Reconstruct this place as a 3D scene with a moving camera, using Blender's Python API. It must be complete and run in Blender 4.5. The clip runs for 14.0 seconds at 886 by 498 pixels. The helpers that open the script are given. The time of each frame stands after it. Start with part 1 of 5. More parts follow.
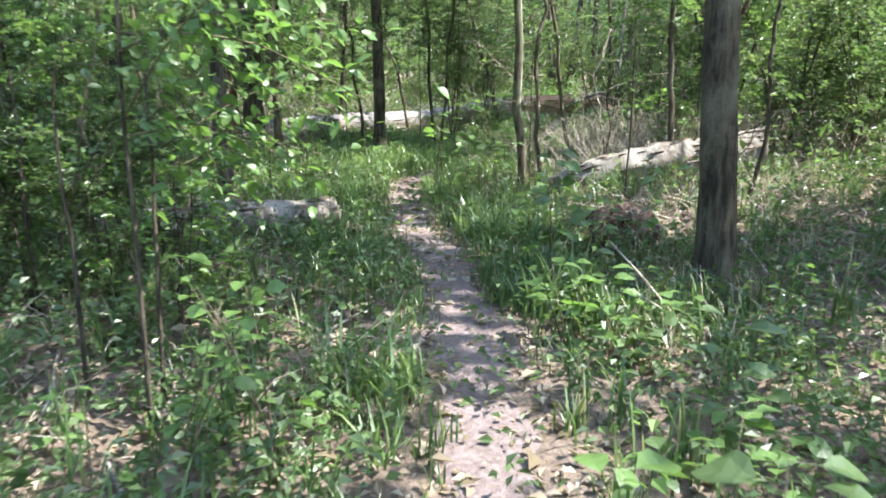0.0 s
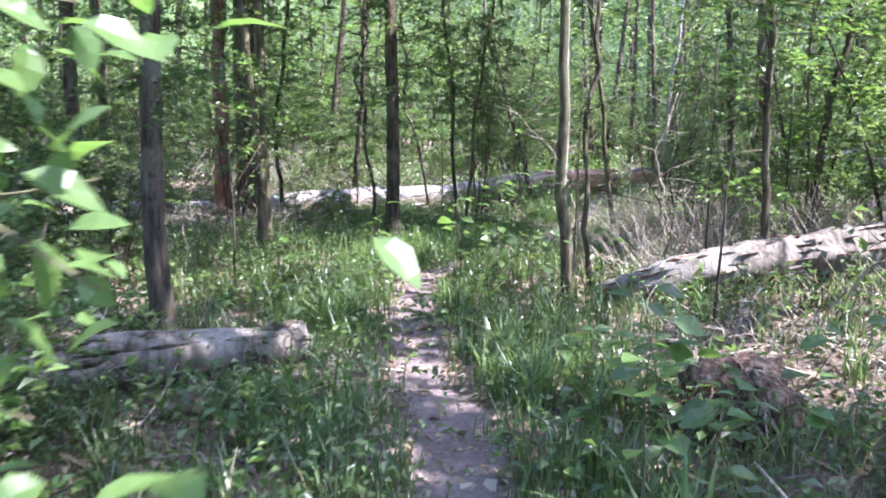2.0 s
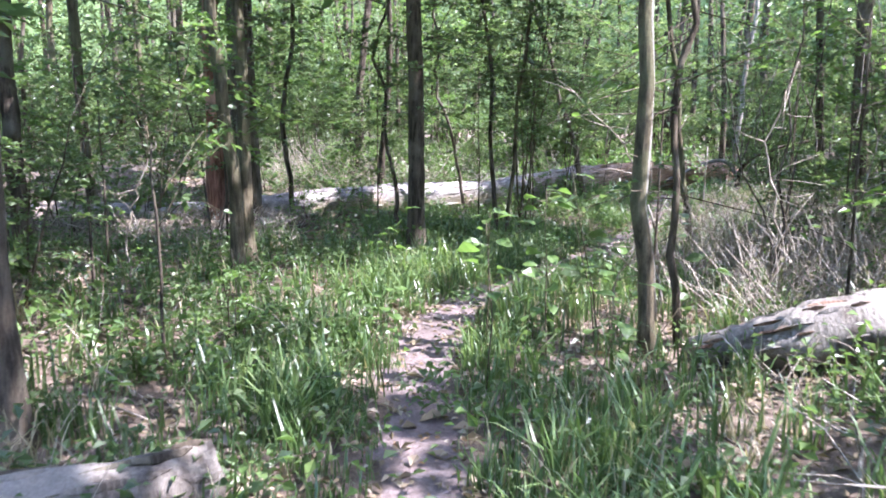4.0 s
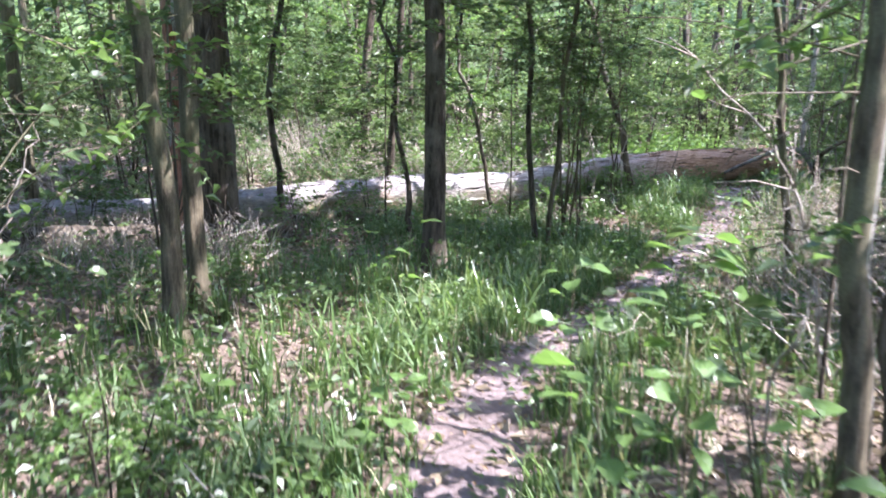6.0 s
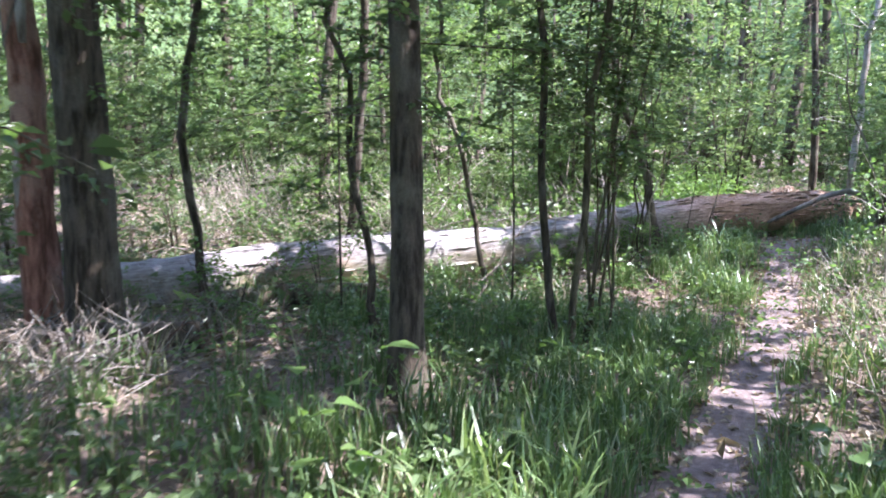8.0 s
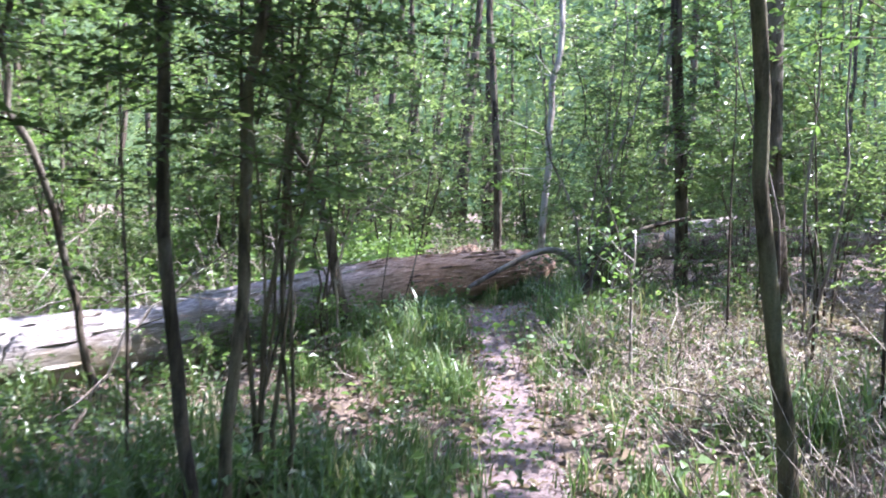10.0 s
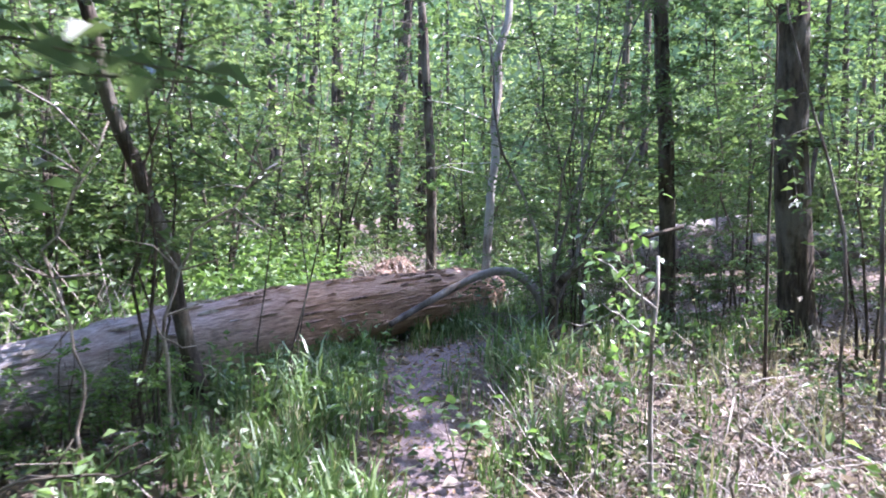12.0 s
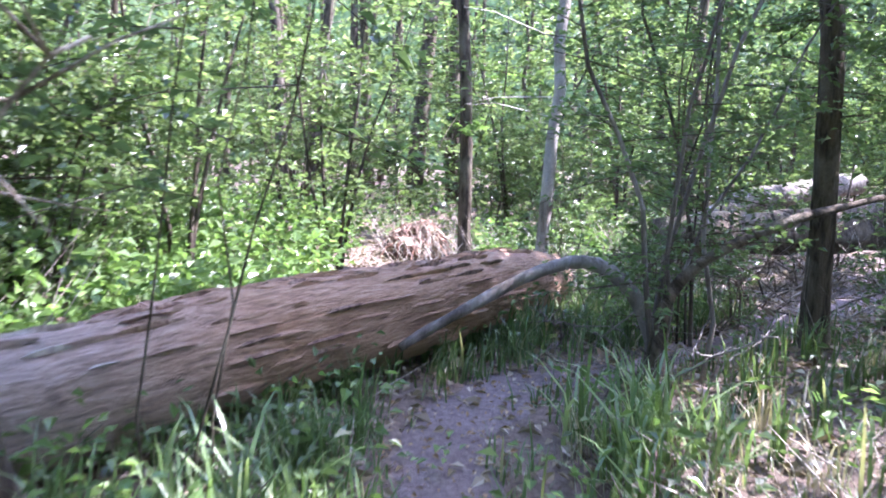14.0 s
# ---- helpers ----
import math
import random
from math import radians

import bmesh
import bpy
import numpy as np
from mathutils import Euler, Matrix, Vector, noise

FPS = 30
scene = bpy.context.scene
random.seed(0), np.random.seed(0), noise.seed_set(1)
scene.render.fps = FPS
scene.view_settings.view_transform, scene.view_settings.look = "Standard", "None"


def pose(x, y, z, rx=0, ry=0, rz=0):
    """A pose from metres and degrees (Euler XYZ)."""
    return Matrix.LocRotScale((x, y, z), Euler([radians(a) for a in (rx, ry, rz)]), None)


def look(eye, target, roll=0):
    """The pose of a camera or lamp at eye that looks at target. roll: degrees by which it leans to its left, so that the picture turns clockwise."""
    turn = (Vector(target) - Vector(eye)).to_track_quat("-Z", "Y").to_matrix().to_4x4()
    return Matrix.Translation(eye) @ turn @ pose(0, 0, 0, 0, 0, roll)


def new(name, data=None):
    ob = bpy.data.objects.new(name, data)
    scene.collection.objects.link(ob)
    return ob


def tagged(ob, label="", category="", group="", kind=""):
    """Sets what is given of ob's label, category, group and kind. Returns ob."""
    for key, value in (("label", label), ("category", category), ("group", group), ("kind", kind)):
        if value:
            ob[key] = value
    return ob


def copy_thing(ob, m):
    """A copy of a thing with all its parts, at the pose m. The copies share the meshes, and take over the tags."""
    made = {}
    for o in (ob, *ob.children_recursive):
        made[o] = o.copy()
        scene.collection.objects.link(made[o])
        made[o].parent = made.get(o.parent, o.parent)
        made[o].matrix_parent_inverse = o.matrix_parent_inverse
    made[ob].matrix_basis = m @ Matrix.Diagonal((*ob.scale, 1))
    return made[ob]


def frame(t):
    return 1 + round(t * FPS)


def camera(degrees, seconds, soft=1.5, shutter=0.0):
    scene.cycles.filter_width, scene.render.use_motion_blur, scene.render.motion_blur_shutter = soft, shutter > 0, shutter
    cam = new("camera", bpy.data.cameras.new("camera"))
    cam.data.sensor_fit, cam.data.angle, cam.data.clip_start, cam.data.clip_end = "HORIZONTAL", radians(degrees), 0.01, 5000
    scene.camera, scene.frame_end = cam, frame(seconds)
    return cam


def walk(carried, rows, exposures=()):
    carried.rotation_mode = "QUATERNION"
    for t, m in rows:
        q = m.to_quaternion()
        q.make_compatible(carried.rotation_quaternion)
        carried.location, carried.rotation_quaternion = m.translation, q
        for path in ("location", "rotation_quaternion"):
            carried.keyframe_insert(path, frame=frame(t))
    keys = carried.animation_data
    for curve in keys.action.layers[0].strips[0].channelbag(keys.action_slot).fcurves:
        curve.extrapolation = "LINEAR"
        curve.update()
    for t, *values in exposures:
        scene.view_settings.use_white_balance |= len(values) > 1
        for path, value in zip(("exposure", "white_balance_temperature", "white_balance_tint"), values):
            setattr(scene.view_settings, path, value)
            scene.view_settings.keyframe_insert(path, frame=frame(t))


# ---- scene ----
cam = camera(56.8, 14.0, 1.8, 0.4)
EXPOSURE = 3.27
PATH = [
    (0, (-0.039, 0.027, 1.517), (-0.039, 1.975, 1.062), 0.3),
    (0.5, (0.026, 0.622, 1.476), (0.01, 2.564, 0.997), 0.4),
    (1, (0.004, 1.19, 1.51), (-0.026, 3.141, 1.074), 1.0),
    (1.5, (0.012, 1.739, 1.5), (-0.07, 3.714, 1.199), 1.6),
    (2, (0.025, 2.28, 1.516), (-0.045, 4.256, 1.22), 0.9),
    (2.5, (0.096, 2.858, 1.507), (0.092, 4.834, 1.196), -0.6),
    (3, (0.102, 3.424, 1.468), (0.089, 5.4, 1.157), -0.8),
    (3.5, (0.081, 3.978, 1.45), (-0.015, 5.95, 1.125), -0.1),
    (3.7, (0.072, 4.186, 1.478), (-0.089, 6.154, 1.156), 0.1),
    (5.8, (-0.178, 6.493, 1.419), (-0.387, 8.451, 1.067), 1.4),
    (6, (-0.282, 6.744, 1.474), (-0.486, 8.698, 1.098), 0.9),
    (6.5, (-0.417, 7.39, 1.523), (-0.637, 9.345, 1.163), 1.0),
    (7, (-0.483, 8.023, 1.576), (-0.703, 9.985, 1.254), 1.8),
    (7.2, (-0.503, 8.296, 1.553), (-0.728, 10.257, 1.232), 1.6),
    (9.3, (-0.564, 11.011, 1.253), (-0.309, 12.986, 1.07), 0.2),
    (9.5, (-0.514, 11.262, 1.247), (-0.133, 13.218, 1.079), 1.6),
    (10, (-0.274, 11.769, 1.258), (0.353, 13.665, 1.133), 1.1),
    (10.5, (-0.06, 12.299, 1.27), (0.59, 14.188, 1.166), 0.8),
    (11, (0.159, 12.848, 1.282), (0.872, 14.712, 1.15), -0.4),
    (11.5, (0.412, 13.414, 1.281), (1.137, 15.274, 1.156), -0.1),
    (12, (0.671, 14.003, 1.273), (1.442, 15.845, 1.155), 0.9),
    (12.5, (0.949, 14.581, 1.229), (1.685, 16.432, 1.05), 2.4),
    (13, (1.133, 15.188, 1.239), (1.816, 17.052, 0.995), 3.6),
    (13.5, (1.322, 15.708, 1.258), (1.979, 17.579, 0.996), 3.9),
    (14, (1.561, 16.348, 1.251), (2.266, 18.204, 1.013), 1.9),
]
walk(cam, [(t, look(eye, target, roll)) for t, eye, target, roll in PATH], [(0, EXPOSURE - 0.17, 6300, 8), (2, EXPOSURE + 0.03, 5800, 24), (7, EXPOSURE + 0.08, 5800, 24), (11, EXPOSURE + 0.05, 5650, 28), (12.6, EXPOSURE + 0.2, 5600, 31), (14, EXPOSURE + 0.55, 5600, 33)])

# ---- light ----
SUN_EL, SUN_AZ = 58.0, 100.0        # degrees above the horizon; clockwise from +y
SUN = Vector((math.sin(radians(SUN_AZ)) * math.cos(radians(SUN_EL)), math.cos(radians(SUN_AZ)) * math.cos(radians(SUN_EL)), math.sin(radians(SUN_EL))))
world = bpy.data.worlds.new("sky")
scene.world = world
world.use_nodes = True
wn = world.node_tree.nodes
sky = wn.new("ShaderNodeTexSky")
sky.sky_type, sky.sun_disc = "NISHITA", False
sky.sun_elevation, sky.sun_rotation = radians(SUN_EL), radians(SUN_AZ)
wn["Background"].inputs["Strength"].default_value = 0.15
world.node_tree.links.new(sky.outputs["Color"], wn["Background"].inputs["Color"])
lamp = bpy.data.lights.new("sun", "SUN")
lamp.energy, lamp.angle, lamp.color = 2.8, radians(0.5), (1.0, 0.96, 0.91)
sun = new("sun", lamp)
sun.matrix_world = look(SUN * 50, (0, 0, 0))

rng = np.random.default_rng(7)


# ---- materials ----
def material(name):
    m = bpy.data.materials.new(name)
    m.use_nodes = True
    nt = m.node_tree
    b = nt.nodes["Principled BSDF"]
    return m, nt, b


def node(nt, kind, **inputs):
    n = nt.nodes.new(kind)
    for k, v in inputs.items():
        n.inputs[k.replace("_", " ")].default_value = v
    return n


def ramp(nt, source, stops):
    r = nt.nodes.new("ShaderNodeValToRGB")
    e = r.color_ramp.elements
    while len(e) < len(stops):
        e.new(0.5)
    for el, (p, c) in zip(e, stops):
        el.position, el.color = p, (*c, 1)
    nt.links.new(source, r.inputs["Fac"])
    return r.outputs["Color"]


def mix(nt, fac, a, b, blend="MIX"):
    n = nt.nodes.new("ShaderNodeMix")
    n.data_type, n.blend_type = "RGBA", blend
    for sock, v in ((n.inputs["Factor"], fac), (n.inputs["A"], a), (n.inputs["B"], b)):
        if isinstance(v, (int, float)):
            sock.default_value = v
        elif isinstance(v, tuple):
            sock.default_value = (*v, 1)
        else:
            nt.links.new(v, sock)
    return n.outputs["Result"]


def noise_tex(nt, scale, detail=6.0, rough=0.6, stretch=None):
    tc = nt.nodes.new("ShaderNodeTexCoord")
    mp = nt.nodes.new("ShaderNodeMapping")
    if stretch:
        mp.inputs["Scale"].default_value = stretch
    nt.links.new(tc.outputs["Object"], mp.inputs["Vector"])
    n = node(nt, "ShaderNodeTexNoise", Scale=scale, Detail=detail, Roughness=rough)
    nt.links.new(mp.outputs["Vector"], n.inputs["Vector"])
    return n.outputs["Fac"]


def bump(nt, b, height, strength, distance=0.02):
    n = node(nt, "ShaderNodeBump", Strength=strength, Distance=distance)
    nt.links.new(height, n.inputs["Height"])
    nt.links.new(n.outputs["Normal"], b.inputs["Normal"])


def leaf_material(name, stops, translucent=0.45, rough=0.42, spec=0.5):
    """Thin leaves: colour differs from leaf to leaf, light shines through."""
    m, nt, b = material(name)
    geo = nt.nodes.new("ShaderNodeNewGeometry")
    col = ramp(nt, geo.outputs["Random Per Island"], stops)
    mott = noise_tex(nt, 30.0, 3.0)
    col = mix(nt, mott, col, mix(nt, 0.35, col, (0.10, 0.13, 0.03)))
    nt.links.new(col, b.inputs["Base Color"])
    b.inputs["Roughness"].default_value = rough
    b.inputs["Specular IOR Level"].default_value = spec
    t = nt.nodes.new("ShaderNodeBsdfTranslucent")
    nt.links.new(mix(nt, 1.0, col, (1.38, 1.48, 0.92), "MULTIPLY"), t.inputs["Color"])
    mx = nt.nodes.new("ShaderNodeMixShader")
    mx.inputs[0].default_value = translucent
    nt.links.new(b.outputs[0], mx.inputs[1])
    nt.links.new(t.outputs[0], mx.inputs[2])
    nt.links.new(mx.outputs[0], nt.nodes["Material Output"].inputs["Surface"])
    return m


def bark_material(name, dark, light, lichen, amount=0.5, scale=1.0, strength=0.8):
    m, nt, b = material(name)
    ridges = noise_tex(nt, 22 * scale, 8, 0.65, (1, 1, 0.16))
    blot = noise_tex(nt, 3.2 * scale, 5, 0.6, (1, 1, 0.6))
    fine = noise_tex(nt, 90, 4, 0.6)
    col = ramp(nt, ridges, [(0.4, dark), (0.6, light)])
    mask = ramp(nt, blot, [(0.58 - 0.2 * amount, (0, 0, 0)), (0.66 - 0.2 * amount, (1, 1, 1))])
    col = mix(nt, mix(nt, 0.55, (0, 0, 0), mask), col, lichen)
    col = mix(nt, 0.3, col, ramp(nt, fine, [(0.4, (0.3, 0.3, 0.3)), (0.6, (1, 1, 1))]), "MULTIPLY")
    nt.links.new(col, b.inputs["Base Color"])
    b.inputs["Roughness"].default_value = 0.9
    b.inputs["Specular IOR Level"].default_value = 0.25
    bump(nt, b, ridges, strength, 0.03)
    return m


LEAF_MID = leaf_material("leaf_mid", [(0, (0.05, 0.085, 0.04)), (0.5, (0.075, 0.12, 0.052)), (1, (0.12, 0.175, 0.078))], 0.48, 0.36)
LEAF_BRIGHT = leaf_material("leaf_bright", [(0, (0.075, 0.135, 0.042)), (0.6, (0.11, 0.19, 0.058)), (1, (0.17, 0.25, 0.085))], 0.48, 0.36)
LEAF_DARK = leaf_material("leaf_dark", [(0, (0.055, 0.08, 0.04)), (0.7, (0.085, 0.125, 0.058)), (1, (0.13, 0.175, 0.08))], 0.55, 0.36)
LEAF_FAR = leaf_material("leaf_far", [(0, (0.035, 0.06, 0.026)), (0.55, (0.095, 0.145, 0.062)), (1, (0.21, 0.26, 0.13))], 0.48, 0.4)
GRASS = leaf_material("grass", [(0, (0.045, 0.085, 0.032)), (0.6, (0.075, 0.135, 0.045)), (0.88, (0.12, 0.18, 0.075)), (1, (0.32, 0.29, 0.18))], 0.35, 0.35)
GRASS_PALE = leaf_material("grass_pale", [(0, (0.07, 0.13, 0.045)), (0.6, (0.13, 0.2, 0.075)), (1, (0.24, 0.3, 0.14))], 0.38, 0.33)
STRAW = leaf_material("straw", [(0, (0.18, 0.15, 0.1)), (0.5, (0.34, 0.29, 0.2)), (1, (0.46, 0.41, 0.32))], 0.3, 0.6)
LITTER = leaf_material("litter", [(0, (0.1, 0.07, 0.05)), (0.4, (0.22, 0.165, 0.125)), (0.8, (0.33, 0.265, 0.215)), (1, (0.4, 0.34, 0.29))], 0.15, 0.9, 0.15)
DRY = leaf_material("dry_stalk", [(0, (0.13, 0.105, 0.085)), (0.5, (0.27, 0.23, 0.195)), (1, (0.42, 0.38, 0.335))], 0.3, 0.7, 0.3)
DEAD_LEAF = leaf_material("dead_leaf", [(0, (0.12, 0.065, 0.04)), (0.6, (0.26, 0.15, 0.09)), (1, (0.4, 0.29, 0.2))], 0.25, 0.7, 0.3)
BARK = bark_material("bark_grey_brown", (0.03, 0.022, 0.015), (0.12, 0.095, 0.066), (0.185, 0.165, 0.12), 0.38, 1.0, 1.0)
BARK_DARK = bark_material("bark_dark", (0.034, 0.026, 0.019), (0.115, 0.092, 0.066), (0.2, 0.185, 0.14), 0.35)
BARK_PALE = bark_material("bark_pale", (0.14, 0.115, 0.09), (0.34, 0.3, 0.25), (0.5, 0.48, 0.43), 0.7)
BARK_MOSS = bark_material("bark_mossy", (0.05, 0.04, 0.025), (0.17, 0.14, 0.09), (0.155, 0.155, 0.085), 0.5)
BARK_RED = bark_material("wood_red_rot", (0.12, 0.05, 0.032), (0.36, 0.18, 0.12), (0.45, 0.3, 0.22), 0.4)
LOG_BARK = bark_material("log_bark", (0.08, 0.066, 0.055), (0.2, 0.175, 0.15), (0.3, 0.275, 0.245), 0.45, 0.8, 1.0)
STICK = bark_material("stick", (0.12, 0.095, 0.07), (0.36, 0.31, 0.25), (0.45, 0.42, 0.37), 0.4, 2.0, 0.4)


LOG_FLAKE = bark_material("log_flake", (0.07, 0.04, 0.028), (0.24, 0.155, 0.11), (0.34, 0.25, 0.19), 0.3, 2.0, 0.5)


def soil(name, stops, strength):
    m, nt, b = material(name)
    big = noise_tex(nt, 1.3, 6, 0.65)
    fine = noise_tex(nt, 26, 8, 0.7)
    grit = noise_tex(nt, 140, 4, 0.6)
    col = ramp(nt, fine, stops)
    col = mix(nt, ramp(nt, big, [(0.35, (0, 0, 0)), (0.7, (0.6, 0.6, 0.6))]), col, mix(nt, 0.5, col, (0.09, 0.06, 0.04)))
    col = mix(nt, 0.35, col, ramp(nt, grit, [(0.3, (0.45, 0.42, 0.4)), (0.7, (1, 1, 1))]), "MULTIPLY")
    nt.links.new(col, b.inputs["Base Color"])
    b.inputs["Roughness"].default_value = 0.95
    b.inputs["Specular IOR Level"].default_value = 0.2
    bump(nt, b, fine, strength, 0.03)
    return m


GROUND_SOIL = soil("forest_floor", [(0.25, (0.06, 0.045, 0.036)), (0.5, (0.15, 0.115, 0.09)), (0.75, (0.27, 0.215, 0.175))], 0.9)
PATH_SOIL = soil("path_soil", [(0.25, (0.095, 0.072, 0.068)), (0.5, (0.18, 0.142, 0.135)), (0.75, (0.3, 0.25, 0.24))], 0.9)


def log_material():
    """A barkless trunk: long cracks and grain along local x; grey at one end, brown at the other."""
    m, nt, b = material("log_wood")
    grain = noise_tex(nt, 52, 9, 0.7, (0.13, 1, 1))
    blot = noise_tex(nt, 1.8, 6, 0.65, (0.5, 1, 1))
    plates = noise_tex(nt, 9, 6, 0.7, (0.35, 1, 1))
    tc = nt.nodes.new("ShaderNodeTexCoord")
    sep = nt.nodes.new("ShaderNodeSeparateXYZ")
    nt.links.new(tc.outputs["Object"], sep.inputs[0])
    mr = node(nt, "ShaderNodeMapRange")
    mr.inputs["From Min"].default_value, mr.inputs["From Max"].default_value = 9.7, 11.2
    nt.links.new(sep.outputs["X"], mr.inputs["Value"])
    brown = ramp(nt, grain, [(0.3, (0.085, 0.05, 0.03)), (0.5, (0.32, 0.195, 0.12)), (0.72, (0.5, 0.34, 0.235))])
    grey = ramp(nt, grain, [(0.28, (0.08, 0.07, 0.065)), (0.5, (0.25, 0.23, 0.22)), (0.72, (0.44, 0.41, 0.4))])
    col = mix(nt, mr.outputs[0], grey, brown)
    col = mix(nt, ramp(nt, blot, [(0.5, (0, 0, 0)), (0.66, (0.7, 0.7, 0.7))]), col, mix(nt, 0.6, col, (0.36, 0.24, 0.17)))
    col = mix(nt, ramp(nt, plates, [(0.56, (0, 0, 0)), (0.7, (0.4, 0.4, 0.4))]), col, mix(nt, 0.5, col, (0.1, 0.07, 0.05)))
    # olive tint in noisy patches, growing towards the trunk's lower side
    low_side = node(nt, "ShaderNodeMapRange")
    low_side.inputs["From Min"].default_value, low_side.inputs["From Max"].default_value = 0.0, -0.16
    nt.links.new(sep.outputs["Z"], low_side.inputs["Value"])
    patch = mix(nt, 1.0, low_side.outputs[0], ramp(nt, blot, [(0.4, (0, 0, 0)), (0.55, (0.8, 0.8, 0.8))]), "MULTIPLY")
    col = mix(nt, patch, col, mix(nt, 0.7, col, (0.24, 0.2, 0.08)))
    nt.links.new(col, b.inputs["Base Color"])
    b.inputs["Roughness"].default_value = 0.85
    b.inputs["Specular IOR Level"].default_value = 0.25
    bump(nt, b, mix(nt, 0.2, grain, plates), 1.0, 0.04)
    return m


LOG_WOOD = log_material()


# ---- mesh helpers ----
def np_mesh(name, verts, faces, mat, smooth=False):
    verts, faces = np.asarray(verts, np.float32), np.asarray(faces, np.int32)
    me = bpy.data.meshes.new(name)
    k = faces.shape[1]
    me.vertices.add(len(verts))
    me.vertices.foreach_set("co", verts.ravel())
    me.loops.add(faces.size)
    me.loops.foreach_set("vertex_index", faces.ravel())
    me.polygons.add(len(faces))
    me.polygons.foreach_set("loop_start", np.arange(0, faces.size, k, dtype=np.int32))
    me.polygons.foreach_set("use_smooth", np.full(len(faces), smooth))
    me.update(calc_edges=True)
    me.materials.append(mat)
    return me


def part(name, me, parent, label=""):
    ob = new(name, me)
    ob.parent = parent
    if label:
        tagged(ob, label)
    return ob


def tube(points, radii, sides=8, rough=0.0, seed=0):
    """A round rod through points, closed at both ends. Returns vertices and quads."""
    pts, rad = np.asarray(points, float), np.asarray(radii, float)
    n = len(pts)
    tang = np.gradient(pts, axis=0)
    tang /= np.linalg.norm(tang, axis=1)[:, None] + 1e-9
    ref = np.array([0, 0, 1.0]) if abs(tang[0][2]) < 0.8 else np.array([1.0, 0, 0])
    r = np.random.default_rng(seed)
    ang = np.linspace(0, 2 * np.pi, sides, endpoint=False)
    verts = []
    wob = r.normal(0, 1, (n, sides))
    wob = (wob + np.roll(wob, 1, 0) + np.roll(wob, 1, 1)) / 1.7
    lobes = r.normal(0, 1, sides)
    for i in range(n):
        u = np.cross(ref, tang[i])
        u /= np.linalg.norm(u) + 1e-9
        v = np.cross(tang[i], u)
        rr = rad[i] * (1 + rough * (wob[i] + 0.8 * lobes))
        verts.append(pts[i] + (np.cos(ang) * rr)[:, None] * u + (np.sin(ang) * rr)[:, None] * v)
    a = np.arange(sides)
    b = (a + 1) % sides
    faces = [np.stack([i * sides + a, i * sides + b, (i + 1) * sides + b, (i + 1) * sides + a], 1) for i in range(n - 1)]
    verts = np.concatenate(verts)
    m = len(verts)
    verts = np.concatenate([verts, [pts[0]], [pts[-1]]])
    half = np.arange(0, sides, 2)
    faces.append(np.stack([np.full(len(half), m), (half + 2) % sides, (half + 1) % sides, half], 1))
    base = (n - 1) * sides
    faces.append(np.stack([np.full(len(half), m + 1), base + half, base + (half + 1) % sides, base + (half + 2) % sides], 1))
    return verts, np.concatenate(faces)


def rod(points, radii):
    """A three-sided twig without end caps."""
    p, w = np.asarray(points, float), np.asarray(radii, float)
    d = p[-1] - p[0]
    u = np.cross(d, [0.3, 0.5, 0.8])
    u /= np.linalg.norm(u) + 1e-9
    v = np.cross(d, u)
    v /= np.linalg.norm(v) + 1e-9
    a = np.array([0, 2.094, 4.189])
    ring = np.cos(a)[:, None] * u + np.sin(a)[:, None] * v
    verts = (p[:, None, :] + ring[None] * w[:, None, None]).reshape(-1, 3)
    i = np.arange(3)
    j = (i + 1) % 3
    return verts, np.concatenate([np.stack([k * 3 + i, k * 3 + j, k * 3 + 3 + j, k * 3 + 3 + i], 1) for k in range(len(p) - 1)])


def join(pieces):
    vs, fs, o = [], [], 0
    for v, f in pieces:
        vs.append(v)
        fs.append(np.asarray(f) + o)
        o += len(v)
    return np.concatenate(vs), np.concatenate(fs)


def unit(v):
    return v / (np.linalg.norm(v, axis=-1, keepdims=True) + 1e-9)


def leaf_blades(pos, along, size, r, wide=0.5, fold=0.18, flat=0.75):
    """Folded four-point leaves, two triangles each; flat: how level they lie."""
    n = len(pos)
    along = unit(along)
    up = unit(r.normal(0, 1, (n, 3)) * (1 - flat) + np.array([0, 0, 1.0]) * flat)
    side = unit(np.cross(along, up))
    up = np.cross(side, along)
    s = np.asarray(size).reshape(-1, 1) * np.ones((n, 1))
    tip = pos + along * s - up * s * 0.18
    mid = pos + along * s * 0.45 + up * s * fold
    l, rr = mid + side * s * wide * 0.5, mid - side * s * wide * 0.5
    base = pos
    verts = np.stack([base, l, tip, rr], 1).reshape(-1, 3)
    i = np.arange(n)[:, None] * 4
    return verts, np.concatenate([i + [0, 1, 2], i + [0, 2, 3]], 1).reshape(-1, 3)


